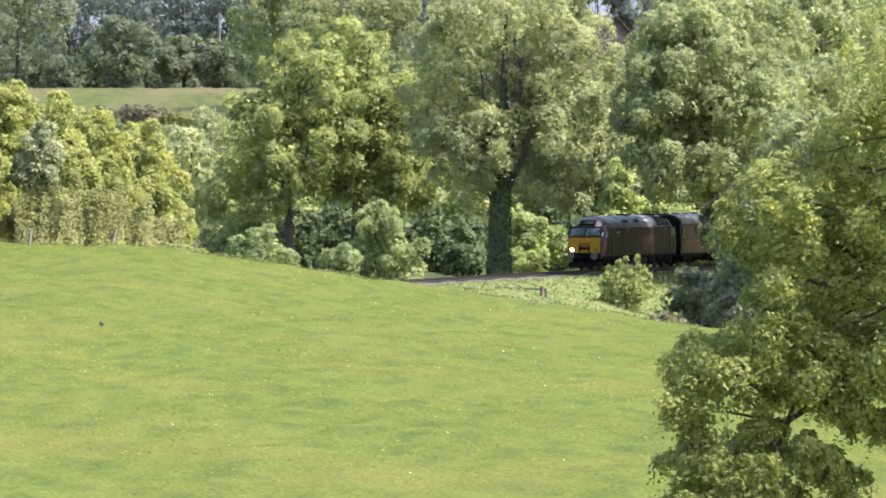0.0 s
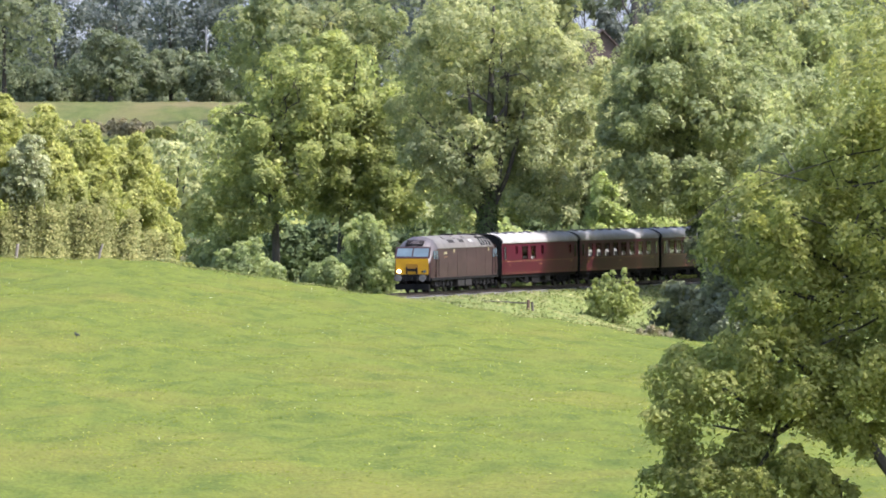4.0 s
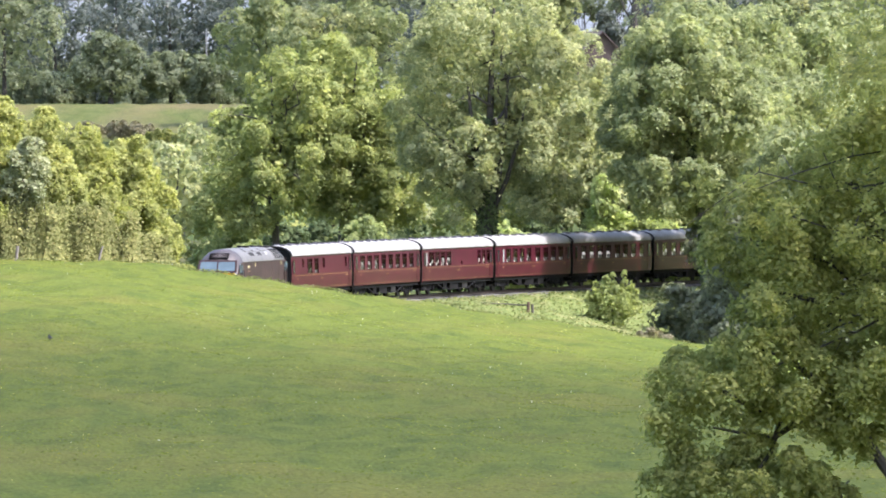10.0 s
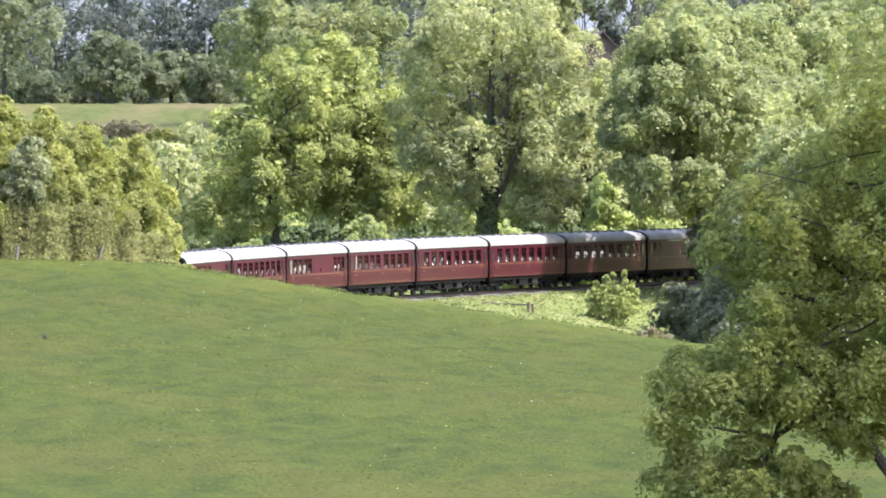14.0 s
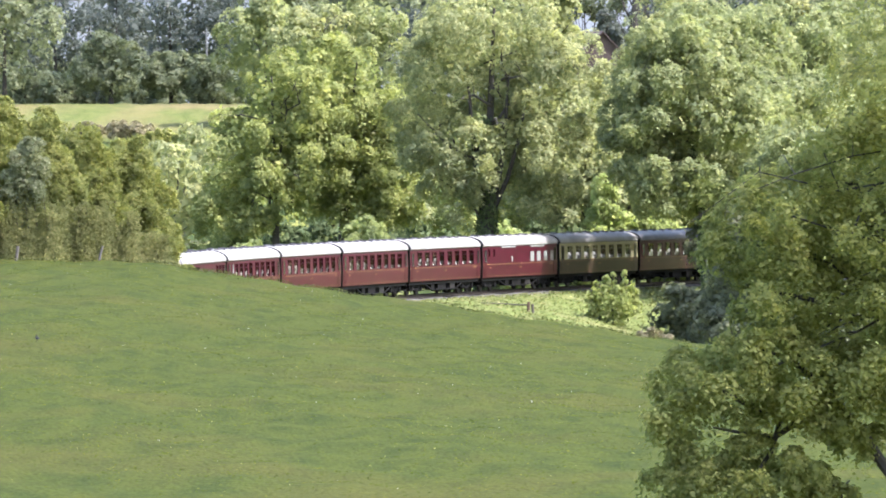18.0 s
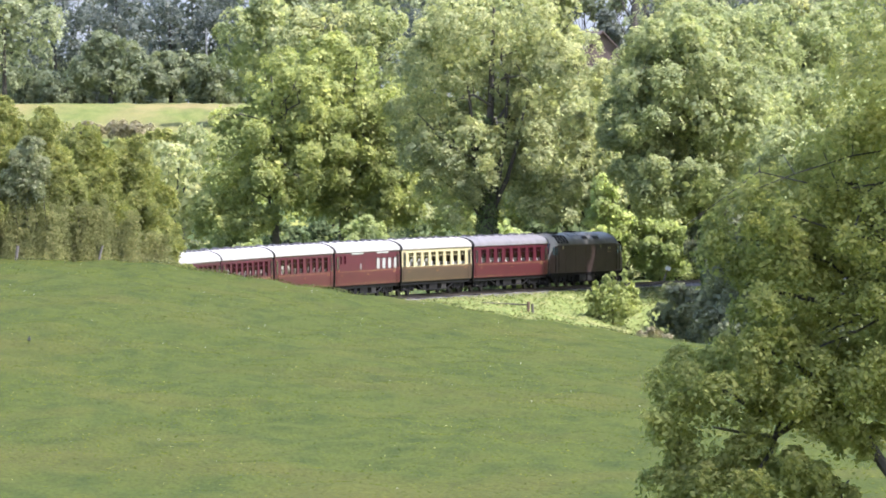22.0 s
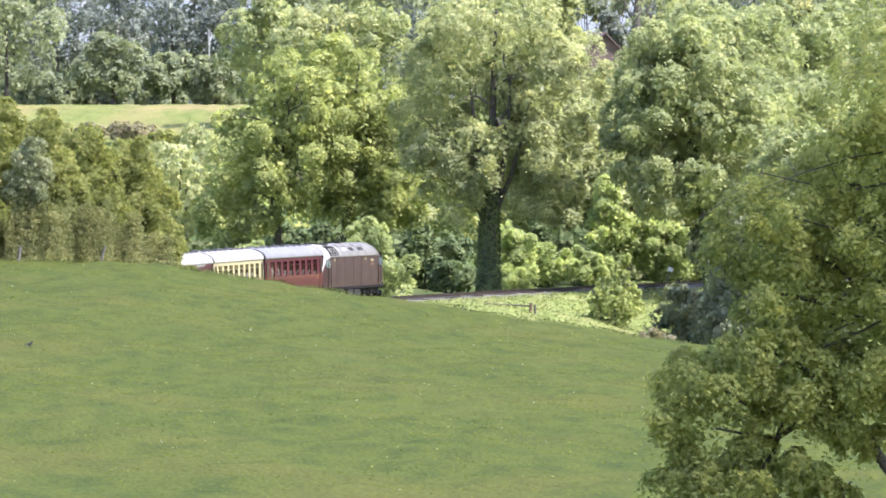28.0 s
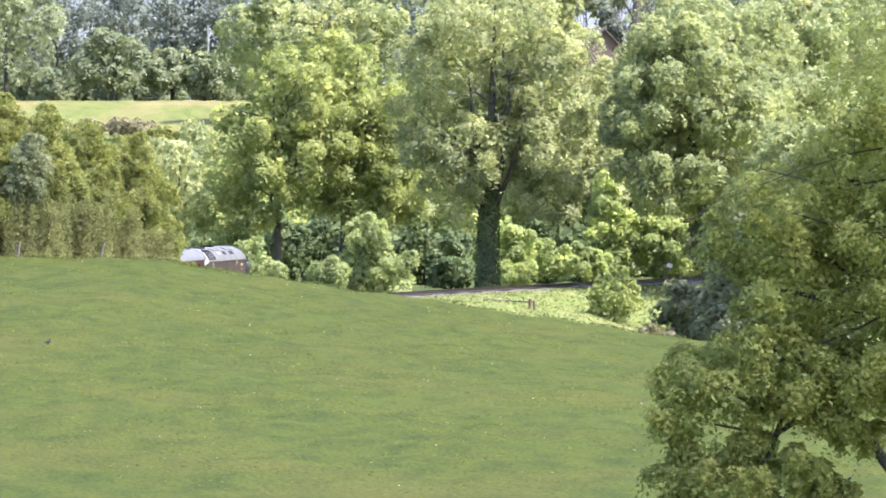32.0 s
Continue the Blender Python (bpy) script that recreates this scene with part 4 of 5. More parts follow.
def build_crow():
    g = Geo()
    rings = []
    for y, z, w, h in ((-0.16, 0.17, 0.01, 0.01), (-0.10, 0.17, 0.055, 0.05), (0.0, 0.18, 0.075, 0.075), (0.08, 0.21, 0.06, 0.065), (0.13, 0.25, 0.03, 0.035)):
        rings.append([(w * math.cos(k * 0.7854), y, z + h * math.sin(k * 0.7854)) for k in range(8)])
    part("body", g.loft(rings), M["feather"], CROW, smooth=True)
    part("head", Geo().loft([[(w * math.cos(k * 0.7854), y, 0.29 + w * math.sin(k * 0.7854)) for k in range(8)] for y, w in ((0.08, 0.01), (0.11, 0.038), (0.15, 0.042), (0.19, 0.02))]), M["feather"], CROW, smooth=True)
    part("beak", Geo().loft([[(w * math.cos(k * 1.571), y, 0.285 + w * math.sin(k * 1.571)) for k in range(4)] for y, w in ((0.18, 0.016), (0.25, 0.003))]), M["feather"], CROW)
    part("tail", Geo().loft([[(-w, y, z), (w, y, z), (w, y, z + 0.015), (-w, y, z + 0.015)] for y, z, w in ((-0.09, 0.17, 0.04), (-0.27, 0.13, 0.055))]), M["feather"], CROW)
    for x in (-1, 1):
        part("wing", Geo().loft([[(x * 0.07, y, z), (x * 0.085, y, z), (x * 0.075, y, z + h), (x * 0.06, y, z + h)] for y, z, h in ((0.07, 0.18, 0.06), (-0.05, 0.14, 0.09), (-0.22, 0.14, 0.03))]), M["feather"], CROW)
        part("leg", Geo().tube([(x * 0.03, 0.0, 0.14), (x * 0.035, 0.01, 0.07), (x * 0.035, 0.0, 0.0)], [0.012, 0.008, 0.008], 5), M["feather"], CROW)


M["feather"] = surface("black_feathers", (0.015, 0.015, 0.017), 0.5, vary=0.3, scale=8)
build_crow()
for piece in CROW.children:
    piece.data.transform(Matrix.Scale(0.68, 4))


# ---- the train ----
def paint(name, colour, rough=0.35, vary=0.2):
    m = surface(name, colour, rough, vary=vary, scale=1.1, fine=9.0, stretch=(1, 0.6, 1.6))
    m.node_tree.nodes["Principled BSDF"].inputs["Specular IOR Level"].default_value = 0.22
    return m


def pane_glass(name, tint, gloss):
    m, n, l, b = material(name)
    tr, gl, mx = n.new("ShaderNodeBsdfTransparent"), n.new("ShaderNodeBsdfGlossy"), n.new("ShaderNodeMixShader")
    tr.inputs[0].default_value, gl.inputs["Roughness"].default_value, mx.inputs[0].default_value = (*tint, 1), 0.03, gloss
    l.new(tr.outputs[0], mx.inputs[1])
    l.new(gl.outputs[0], mx.inputs[2])
    l.new(mx.outputs[0], n["Material Output"].inputs[0])
    return m


M["maroon"] = paint("maroon_paint", (0.058, 0.007, 0.0155))
M["maroon_lower"] = paint("dusty_maroon_paint", (0.058, 0.0095, 0.016))
M["dark_maroon"] = paint("shaded_maroon_door", (0.055, 0.007, 0.012))
M["cream"] = paint("cream_paint", (0.36, 0.32, 0.18), vary=0.12)
M["umber"] = paint("umber_paint", (0.05, 0.032, 0.022))
M["gold"] = paint("straw_lining", (0.21, 0.115, 0.05), vary=0.15)
M["roof_pale"] = surface("pale_grey_roof", (0.25, 0.24, 0.222), 0.6, vary=0.16, scale=0.7)
M["roof_dark"] = surface("dark_grey_roof", (0.13, 0.125, 0.13), 0.5, vary=0.2, scale=0.8)
M["roof_pale"].node_tree.nodes["Principled BSDF"].inputs["Specular IOR Level"].default_value = 0.2
M["strap"] = surface("black_rubber_strap", (0.03, 0.03, 0.03), 0.7, vary=0.3)
M["under"] = surface("grimy_underframe", (0.010, 0.0095, 0.0095), 0.8, vary=0.45, scale=2.0)
M["grey_box"] = surface("dusty_grey_steel", (0.028, 0.026, 0.025), 0.7, vary=0.35, scale=2.0)
M["wheel"] = surface("wheel_steel", (0.06, 0.055, 0.05), 0.6, 0.3, vary=0.3, scale=3.0)
M["buffer"] = surface("worn_buffer_steel", (0.13, 0.12, 0.11), 0.5, 0.2, vary=0.3, scale=4.0)
M["pane"] = pane_glass("carriage_glass", (0.82, 0.81, 0.78), 0.12)
M["frosted"] = surface("frosted_white_glass", (0.25, 0.26, 0.245), 0.35, vary=0.12)
M["white"] = surface("white_paint", (0.8, 0.8, 0.78), 0.5, vary=0.08)
# opaque glass; its blue-grey base colour stands in for reflected sky
M["screen"] = surface("sky_toned_glass", (0.09, 0.125, 0.145), 0.12, vary=0.15)
M["door_glass"] = surface("dark_door_glass", (0.03, 0.034, 0.036), 0.15, vary=0.2)
for key in ("under", "grey_box", "wheel"):
    M[key].node_tree.nodes["Principled BSDF"].inputs["Specular IOR Level"].default_value = 0.12
M["inside"] = surface("dim_interior_panel", (0.20, 0.13, 0.07), 0.7, vary=0.25)
M["cloth"] = surface("seat_cloth", (0.16, 0.06, 0.045), 0.9, vary=0.3)
M["yellow"] = paint("warning_yellow", (0.46, 0.245, 0.012), 0.4, 0.15)
M["loco_side"] = paint("weathered_brown_maroon", (0.045, 0.027, 0.025), 0.5, 0.3)
M["loco_cab"] = paint("dark_cab_maroon", (0.035, 0.018, 0.018), 0.4, 0.25)
M["loco_roof"] = surface("sooty_grey_brown_roof", (0.115, 0.105, 0.092), 0.45, vary=0.35, scale=0.9)
M["cab_roof"] = surface("sooty_cab_roof", (0.05, 0.040, 0.038), 0.5, vary=0.3, scale=0.9)
M["black"] = surface("black_steel", (0.015, 0.015, 0.015), 0.9, vary=0.3)
M["black"].node_tree.nodes["Principled BSDF"].inputs["Specular IOR Level"].default_value = 0.05
lit, ln, ll, lb = material("headlamp_glow", 0.2)
lb.inputs["Base Color"].default_value = (1, 1, 0.95, 1)
lb.inputs["Emission Color"].default_value, lb.inputs["Emission Strength"].default_value = (1, 0.97, 0.9, 1), 9.0
M["headlamp"] = lit

shade, ln, ll, lb = material("lit_lampshade", 0.6)
lb.inputs["Base Color"].default_value = (0.8, 0.79, 0.74, 1)
lb.inputs["Emission Color"].default_value, lb.inputs["Emission Strength"].default_value = (1, 0.95, 0.85, 1), 0.35
M["lampshade"] = shade

PITCH, HALF = 20.35, 9.83


def line_at(t):
    """Place along the line of the joint between the leading engine and its train, at t seconds."""
    u = t - 14.0
    return -88.76 - 10.613 * u - 0.01265 * u * u + 0.0245 * max(0.0, 7.0 - t) ** 2


def shared(name, geo, mats, smooth=False):
    key = "mesh_" + name
    if key not in M:
        M[key] = geo().mesh(name, mats, smooth)
    return M[key]


def wheelset():
    g = Geo()
    for x in (-0.75, 0.75):
        g.disc(x, 0, 0.46, 0.46, 0.13, n=18)
        g.disc(x * 0.9, 0, 0.46, 0.49, 0.03, n=18)
        g.disc(x * 1.1, 0, 0.46, 0.17, 0.1, n=10)
    g.disc(0, 0, 0.46, 0.08, 1.5, n=8)
    return g


def coach_bogie_frame():
    g = Geo()
    for x in (-1.02, 1.02):
        g.loft([[(x - 0.06, y, z0), (x + 0.06, y, z0), (x + 0.06, y, z1), (x - 0.06, y, z1)] for y, z0, z1 in
                [(-1.9, 0.52, 0.72), (-1.5, 0.36, 0.78), (-0.8, 0.45, 0.78), (0, 0.28, 0.7), (0.8, 0.45, 0.78), (1.5, 0.36, 0.78), (1.9, 0.52, 0.72)]])
        for y in (-1.3, 1.3):
            g.box(x - 0.13, x + 0.13, y - 0.17, y + 0.17, 0.32, 0.66, c=0.04)
        for y in (-0.3, 0.0, 0.3):
            g.disc(x, y, 0.48, 0.1, 0.34, "z", 10)
    g.box(-1.0, 1.0, -0.25, 0.25, 0.45, 0.75, c=0.05)
    g.box(-1.0, 1.0, -1.95, -1.8, 0.5, 0.64)
    g.box(-1.0, 1.0, 1.8, 1.95, 0.5, 0.64)
    return g


def loco_bogie_frame():
    g = Geo()
    for x in (-1.1, 1.1):
        g.loft([[(x - 0.07, y, z0), (x + 0.07, y, z0), (x + 0.07, y, z1), (x - 0.07, y, z1)] for y, z0, z1 in
                [(-2.9, 0.6, 0.86), (-2.2, 0.42, 0.95), (-1.0, 0.55, 0.95), (0, 0.42, 0.95), (1.0, 0.55, 0.95), (2.2, 0.42, 0.95), (2.9, 0.6, 0.86)]])
        for y in (-2.15, 0, 2.15):
            g.box(x - 0.16, x + 0.16, y - 0.22, y + 0.22, 0.32, 0.72, c=0.05)
        for y in (-1.05, 1.05):
            g.disc(x * 1.05, y, 0.62, 0.12, 0.42, "z", 10)
    g.box(-1.0, 1.0, -1.2, -0.8, 0.5, 0.9)
    g.box(-1.0, 1.0, 0.8, 1.2, 0.5, 0.9)
    return g


def bogie(car, y, frame_name, frame_geo, axles):
    b = part("bogie", shared(frame_name, frame_geo, M["under"]), None, car, at=(0, y, 0))
    for a in axles:
        part("wheelset", shared("wheelset", wheelset, M["wheel"], True), None, b, "steel wheels on their axle", at=(0, a, 0))


def side_x(z):
    """Half-width of a coach side at a height; the sides curve inwards a little."""
    return 1.40 - 0.045 * ((z - 1.9) / 1.1) ** 2


def window_unit(w, z0, z1, frame_mat, pane_mat, key, vents=True):
    """Window with its rounded frame and sliding top light; x outward, centred on y."""
    def frame_geo():
        g = Geo()
        t = 0.035
        g.box(-0.03, 0.012, -w / 2, w / 2, z0, z0 + t)
        g.box(-0.03, 0.012, -w / 2, w / 2, z1 - t, z1)
        g.box(-0.03, 0.012, -w / 2, -w / 2 + t, z0 + t, z1 - t)
        g.box(-0.03, 0.012, w / 2 - t, w / 2, z0 + t, z1 - t)
        if vents:
            g.box(-0.025, 0.006, -w / 2 + t, w / 2 - t, z1 - 0.30, z1 - 0.27)
            g.box(-0.025, 0.006, -0.012, 0.012, z1 - 0.27, z1 - t)
        return g

    def pane_geo():
        return Geo().box(-0.022, -0.012, -w / 2 + 0.03, w / 2 - 0.03, z0 + 0.03, z1 - 0.03)
    return shared("window_" + key, frame_geo, frame_mat), shared("pane_" + key, pane_geo, pane_mat)


def lamp_geo():
    g = Geo()
    g.disc(0, 0, 0.01, 0.05, 0.02, "z", 10)
    g.disc(0, 0, 0.10, 0.012, 0.18, "z", 6)
    ring = [(math.cos(k * 0.6283), math.sin(k * 0.6283)) for k in range(10)]
    g.loft([[(a * r, b * r, z) for a, b in ring] for r, z in ((0.19, 0.10), (0.09, 0.44))], mi=1)
    return g


def seat_geo():
    g = Geo()
    g.box(-0.5, 0.5, -0.3, 0.3, 0.0, 0.45, c=0.05)
    g.box(-0.5, 0.5, 0.2, 0.34, 0.45, 1.05, c=0.05)
    g.box(-0.46, 0.46, 0.17, 0.37, 0.86, 1.08, mi=1, c=0.02)
    return g


def coach(label, windows, upper="maroon", lower="maroon_lower", roof="roof_pale", sash="maroon", bars=(), vents_every=2.1):
    """A coach. Windows: (place along the coach from its leading end 0..1, width, bottom, top, pane material, with a lamp)."""
    car = tagged(new("railway_coach"), label, "coach", "coaches of the train")
    ys = lambda f: HALF - f * 2 * HALF
    wins = sorted(windows, key=lambda w: -ys(w[0]))
    lo, hi = min(w[2] for w in wins), max(w[3] for w in wins)
    g, band = Geo(), Geo()
    zs = [0.98, 1.3, 1.6, lo]
    for sg in (-1, 1):
        for a, b in zip(zs, zs[1:]):
            g.add([(sg * side_x(z) - d * sg, y, z) for d in (0, 0.06) for z in (a, b) for y in (-HALF, HALF)], [(0, 1, 3, 2), (4, 6, 7, 5)])
        for (a, b) in ((hi, 3.08), (3.08, 3.24)):
            band.add([(sg * side_x(z) - d * sg, y, z) for d in (0, 0.06) for z in (a, b) for y in (-HALF, HALF)], [(0, 1, 3, 2), (4, 6, 7, 5)])
        edge = HALF
        for f, w, z0, z1, *_ in wins + [(1.0 + 0.001, 0, lo, hi)]:
            y1 = ys(f) + w / 2 if w else -HALF
            xa, xb = side_x(lo) * sg, side_x(hi) * sg
            if edge - y1 > 0.01:
                band.add([(x - d * sg, y, z) for d in (0, 0.06) for x, z in ((xa, lo), (xb, hi)) for y in (y1, edge)], [(0, 1, 3, 2), (4, 6, 7, 5), (0, 2, 6, 4), (1, 5, 7, 3)])
            if w:
                for za, zb in ((lo, z0), (z1, hi)):
                    if zb - za > 0.02:
                        band.add([(side_x(z) * sg - d * sg, y, z) for d in (0, 0.06) for z in (za, zb) for y in (y1 - w, y1)], [(0, 1, 3, 2), (4, 6, 7, 5)])
            edge = y1 - w
    part("lower_body", g, M[lower], car)
    part("upper_body", band, M[upper], car)
    for sg in (-1, 1):
        e = Geo()
        n = 10
        ring = [(-1.38, 0.98), (1.38, 0.98), (1.40, 1.9), (1.37, 3.22), (1.1, 3.5), (0.5, 3.72), (-0.5, 3.72), (-1.1, 3.5), (-1.37, 3.22), (-1.40, 1.9)]
        e.loft([[(x * 0.985, sg * y, z) for x, z in ring] for y in (HALF - 0.05, HALF + 0.02)])
        part("end_wall", e, M["black"], car)
        c = Geo().box(-0.55, 0.55, sg * HALF - 0.03, sg * (HALF + 0.24), 1.1, 3.15, c=0.08) if sg > 0 else Geo().box(-0.55, 0.55, -HALF - 0.24, -HALF + 0.03, 1.1, 3.15, c=0.08)
        part("gangway", c, M["strap"], car, "black folding gangway bellows")
    arc = [(1.42 * math.cos(a), 3.19 + 0.68 * math.sin(a) ** 0.9) for a in np.linspace(0, math.pi, 17)]
    r = Geo()
    inner = [(x * 0.96, z - 0.04) for x, z in arc[::-1]]
    r.loft([[(x, y, z) for x, z in arc + inner] for y in (-HALF - 0.05, HALF + 0.05)])
    part("roof", r, M[roof], car, smooth=True)
    for y in (-HALF, HALF):
        s = Geo()
        arc2 = [(x * 1.008, z + 0.012) for x, z in arc]
        s.loft([[(x, y + d, z) for x, z in arc2 + inner] for d in (-0.09, 0.09)])
        part("roof_strap", s, M["strap"], car, "black strip round the roof end")
    vg = lambda: Geo().box(-0.16, 0.16, -0.20, 0.20, 0.0, 0.13, c=0.05).box(-0.2, 0.2, -0.05, 0.05, 0.09, 0.16)
    for k in range(int(2 * HALF / vents_every)):
        y = -HALF + 1.0 + k * vents_every
        for x in ((-0.42, 0.42) if k % 2 else (-0.42,)):
            part("roof_vent", shared("roof_vent", vg, M["roof_dark"]), None, car, at=(x, y, 3.78))
    for sg in (-1, 1):
        for z, h in ((lo - 0.10, 0.035), (1.08, 0.02)):
            b = Geo()
            b.add([(sg * (side_x(zz) + d), y, zz) for d in (0.004, -0.01) for zz in (z, z + h) for y in (-HALF + 0.05, HALF - 0.05)], [(0, 1, 3, 2), (4, 6, 7, 5), (0, 4, 5, 1), (2, 3, 7, 6)])
            part("lining", b, M["gold"], car, "thin straw-coloured lining")
        for f in (0.035, 0.965):
            d = Geo()
            x = sg * side_x(2.0)
            d.box(min(x, x + sg * 0.012), max(x, x + sg * 0.012), ys(f) - 0.36, ys(f) + 0.36, 1.1, 3.0)
            door = part("door", d, M["dark_maroon"] if upper == "maroon" else M[lower], car)
            d = Geo()
            d.box(min(x + sg * 0.012, x + sg * 0.02), max(x + sg * 0.012, x + sg * 0.02), ys(f) - 0.2, ys(f) + 0.2, 2.05, 2.9)
            part("door_window", d, M["door_glass"], door)
            h = Geo().box(min(x + sg * 0.012, x + sg * 0.05), max(x + sg * 0.012, x + sg * 0.05), ys(f) - 0.30, ys(f) - 0.26, 1.9, 2.05)
            part("door_handle", h, M["gold"], door)
        for f, w, h, z in ((0.10, 0.42, 0.10, 1.62), (0.5, 0.62, 0.12, 1.60), (0.91, 0.8, 0.10, 1.72)):
            b = Geo()
            x = sg * (side_x(1.65) + 0.003)
            for q in range(4):
                b.box(min(x, x - sg * 0.01), max(x, x - sg * 0.01), ys(f) - w / 2 + q * w / 4, ys(f) - w / 2 + q * w / 4 + w / 6, z, z + h)
            part("lettering_bar", b, M["gold"], car, "small straw-coloured marks on the side")
        for f, w, z0, z1, *rest in wins:
            pm = rest[0] if rest else "pane"
            fr, pn = window_unit(w, z0, z1, M[sash], M[pm], f"{w:.2f}_{z0:.2f}_{z1:.2f}_{sash}_{pm}", pm == "pane" and z1 - z0 > 0.8)
            m = Matrix.Translation((sg * side_x(2.4), ys(f), 0)) @ Matrix.Diagonal((sg, 1, 1, 1))
            win = part("window", fr, None, car, at=m)
            part("pane", pn, None, win, "frosted white pane" if pm == "frosted" else "").visible_shadow = False
        for f0, f1, z0, z1 in bars:
            x = sg * (side_x(3.1) + 0.01)
            part("roof_board", Geo().box(min(x, x + sg * 0.03), max(x, x + sg * 0.03), ys(f1), ys(f0), z0, z1), M["frosted"], car, "white destination board")
    part("floor_panel", Geo().box(-1.33, 1.33, -HALF + 0.05, HALF - 0.05, 0.98, 1.12), M["inside"], car)
    for f in (0.075, 0.925):
        part("partition", Geo().box(-1.3, 1.3, ys(f) - 0.02, ys(f) + 0.02, 1.12, 3.3), M["inside"], car)
    for f, w, z0, z1, *rest in wins:
        if len(rest) > 1 and rest[1]:
            for sg in (-1, 1):
                part("table_lamp", shared("table_lamp", lamp_geo, [M["gold"], M["lampshade"]]), None, car, "table lamp with a white shade", at=(sg * 1.15, ys(f) + 0.1, lo - 0.02))
                part("table", shared("table", lambda: Geo().box(-0.45, 0.45, -0.38, 0.38, -0.06, 0.0, c=0.02), M["inside"]), None, car, at=(sg * 0.87, ys(f), lo - 0.04))
                for dy, turn in ((0.62, 0), (-0.62, 180)):
                    part("seat", shared("seat", seat_geo, [M["cloth"], M["white"]]), None, car, "dark cloth seat with a white head cover", at=Matrix.Translation((sg * 0.82, ys(f) + dy, 1.12)) @ pose(0, 0, 0, 0, 0, turn))
    u = Geo()
    for x in (-1.22, 1.22):
        u.box(x - 0.05, x + 0.05, -HALF + 0.1, HALF - 0.1, 0.76, 0.98)
        u.loft([[(x - 0.04, y, z), (x + 0.04, y, z), (x + 0.04, y, z + 0.07), (x - 0.04, y, z + 0.07)] for y, z in ((-5.2, 0.74), (-3.4, 0.34), (3.4, 0.34), (5.2, 0.74))])
    u.box(-0.1, 0.1, -HALF + 0.1, HALF - 0.1, 0.72, 0.98)
    for y in np.linspace(-HALF + 0.2, HALF - 0.2, 9):
        u.box(-1.2, 1.2, y - 0.05, y + 0.05, 0.8, 0.98)
    part("underframe", u, M["under"], car)
    for y, l in ((-2.6, 1.4), (0.4, 2.2), (2.9, 0.9)):
        for x in (-0.98, 0.98):
            part("battery_box", Geo().box(x - 0.22, x + 0.22, y - l / 2, y + l / 2, 0.36, 0.8, c=0.04), M["grey_box"] if y < 0 else M["under"], car)
    for y in (-HALF, HALF):
        sg = 1 if y > 0 else -1
        for x in (-0.86, 0.86):
            part("buffer", Geo().disc(x, y + sg * 0.12, 0.98, 0.1, 0.3, "y", 10).disc(x, y + sg * 0.25, 0.98, 0.22, 0.05, "y", 14), M["black"], car)
        for x in (-1.28, 1.28):
            part("footstep", Geo().box(x - 0.12, x + 0.12, y - sg * 0.8 - 0.3, y - sg * 0.8 + 0.3, 0.42, 0.46), M["grey_box"], car)
    for y in (-7.1, 7.1):
        bogie(car, y, "coach_bogie", coach_bogie_frame, (-1.3, 1.3))
    return car


def loco_ring(top, hw, bottom=1.02):
    """Half outline of the engine's section, as (x, z) from the bottom up to the roof's crown."""
    t = (top - bottom) / (3.88 - bottom)
    z = lambda v: bottom + (v - bottom) * t
    return [(hw * 0.97, bottom), (hw, z(1.6)), (hw, z(2.5)), (hw * 0.985, z(3.02)), (hw * 0.90, z(3.30)), (hw * 0.70, z(3.62)), (hw * 0.38, z(3.83)), (0.0, top)]


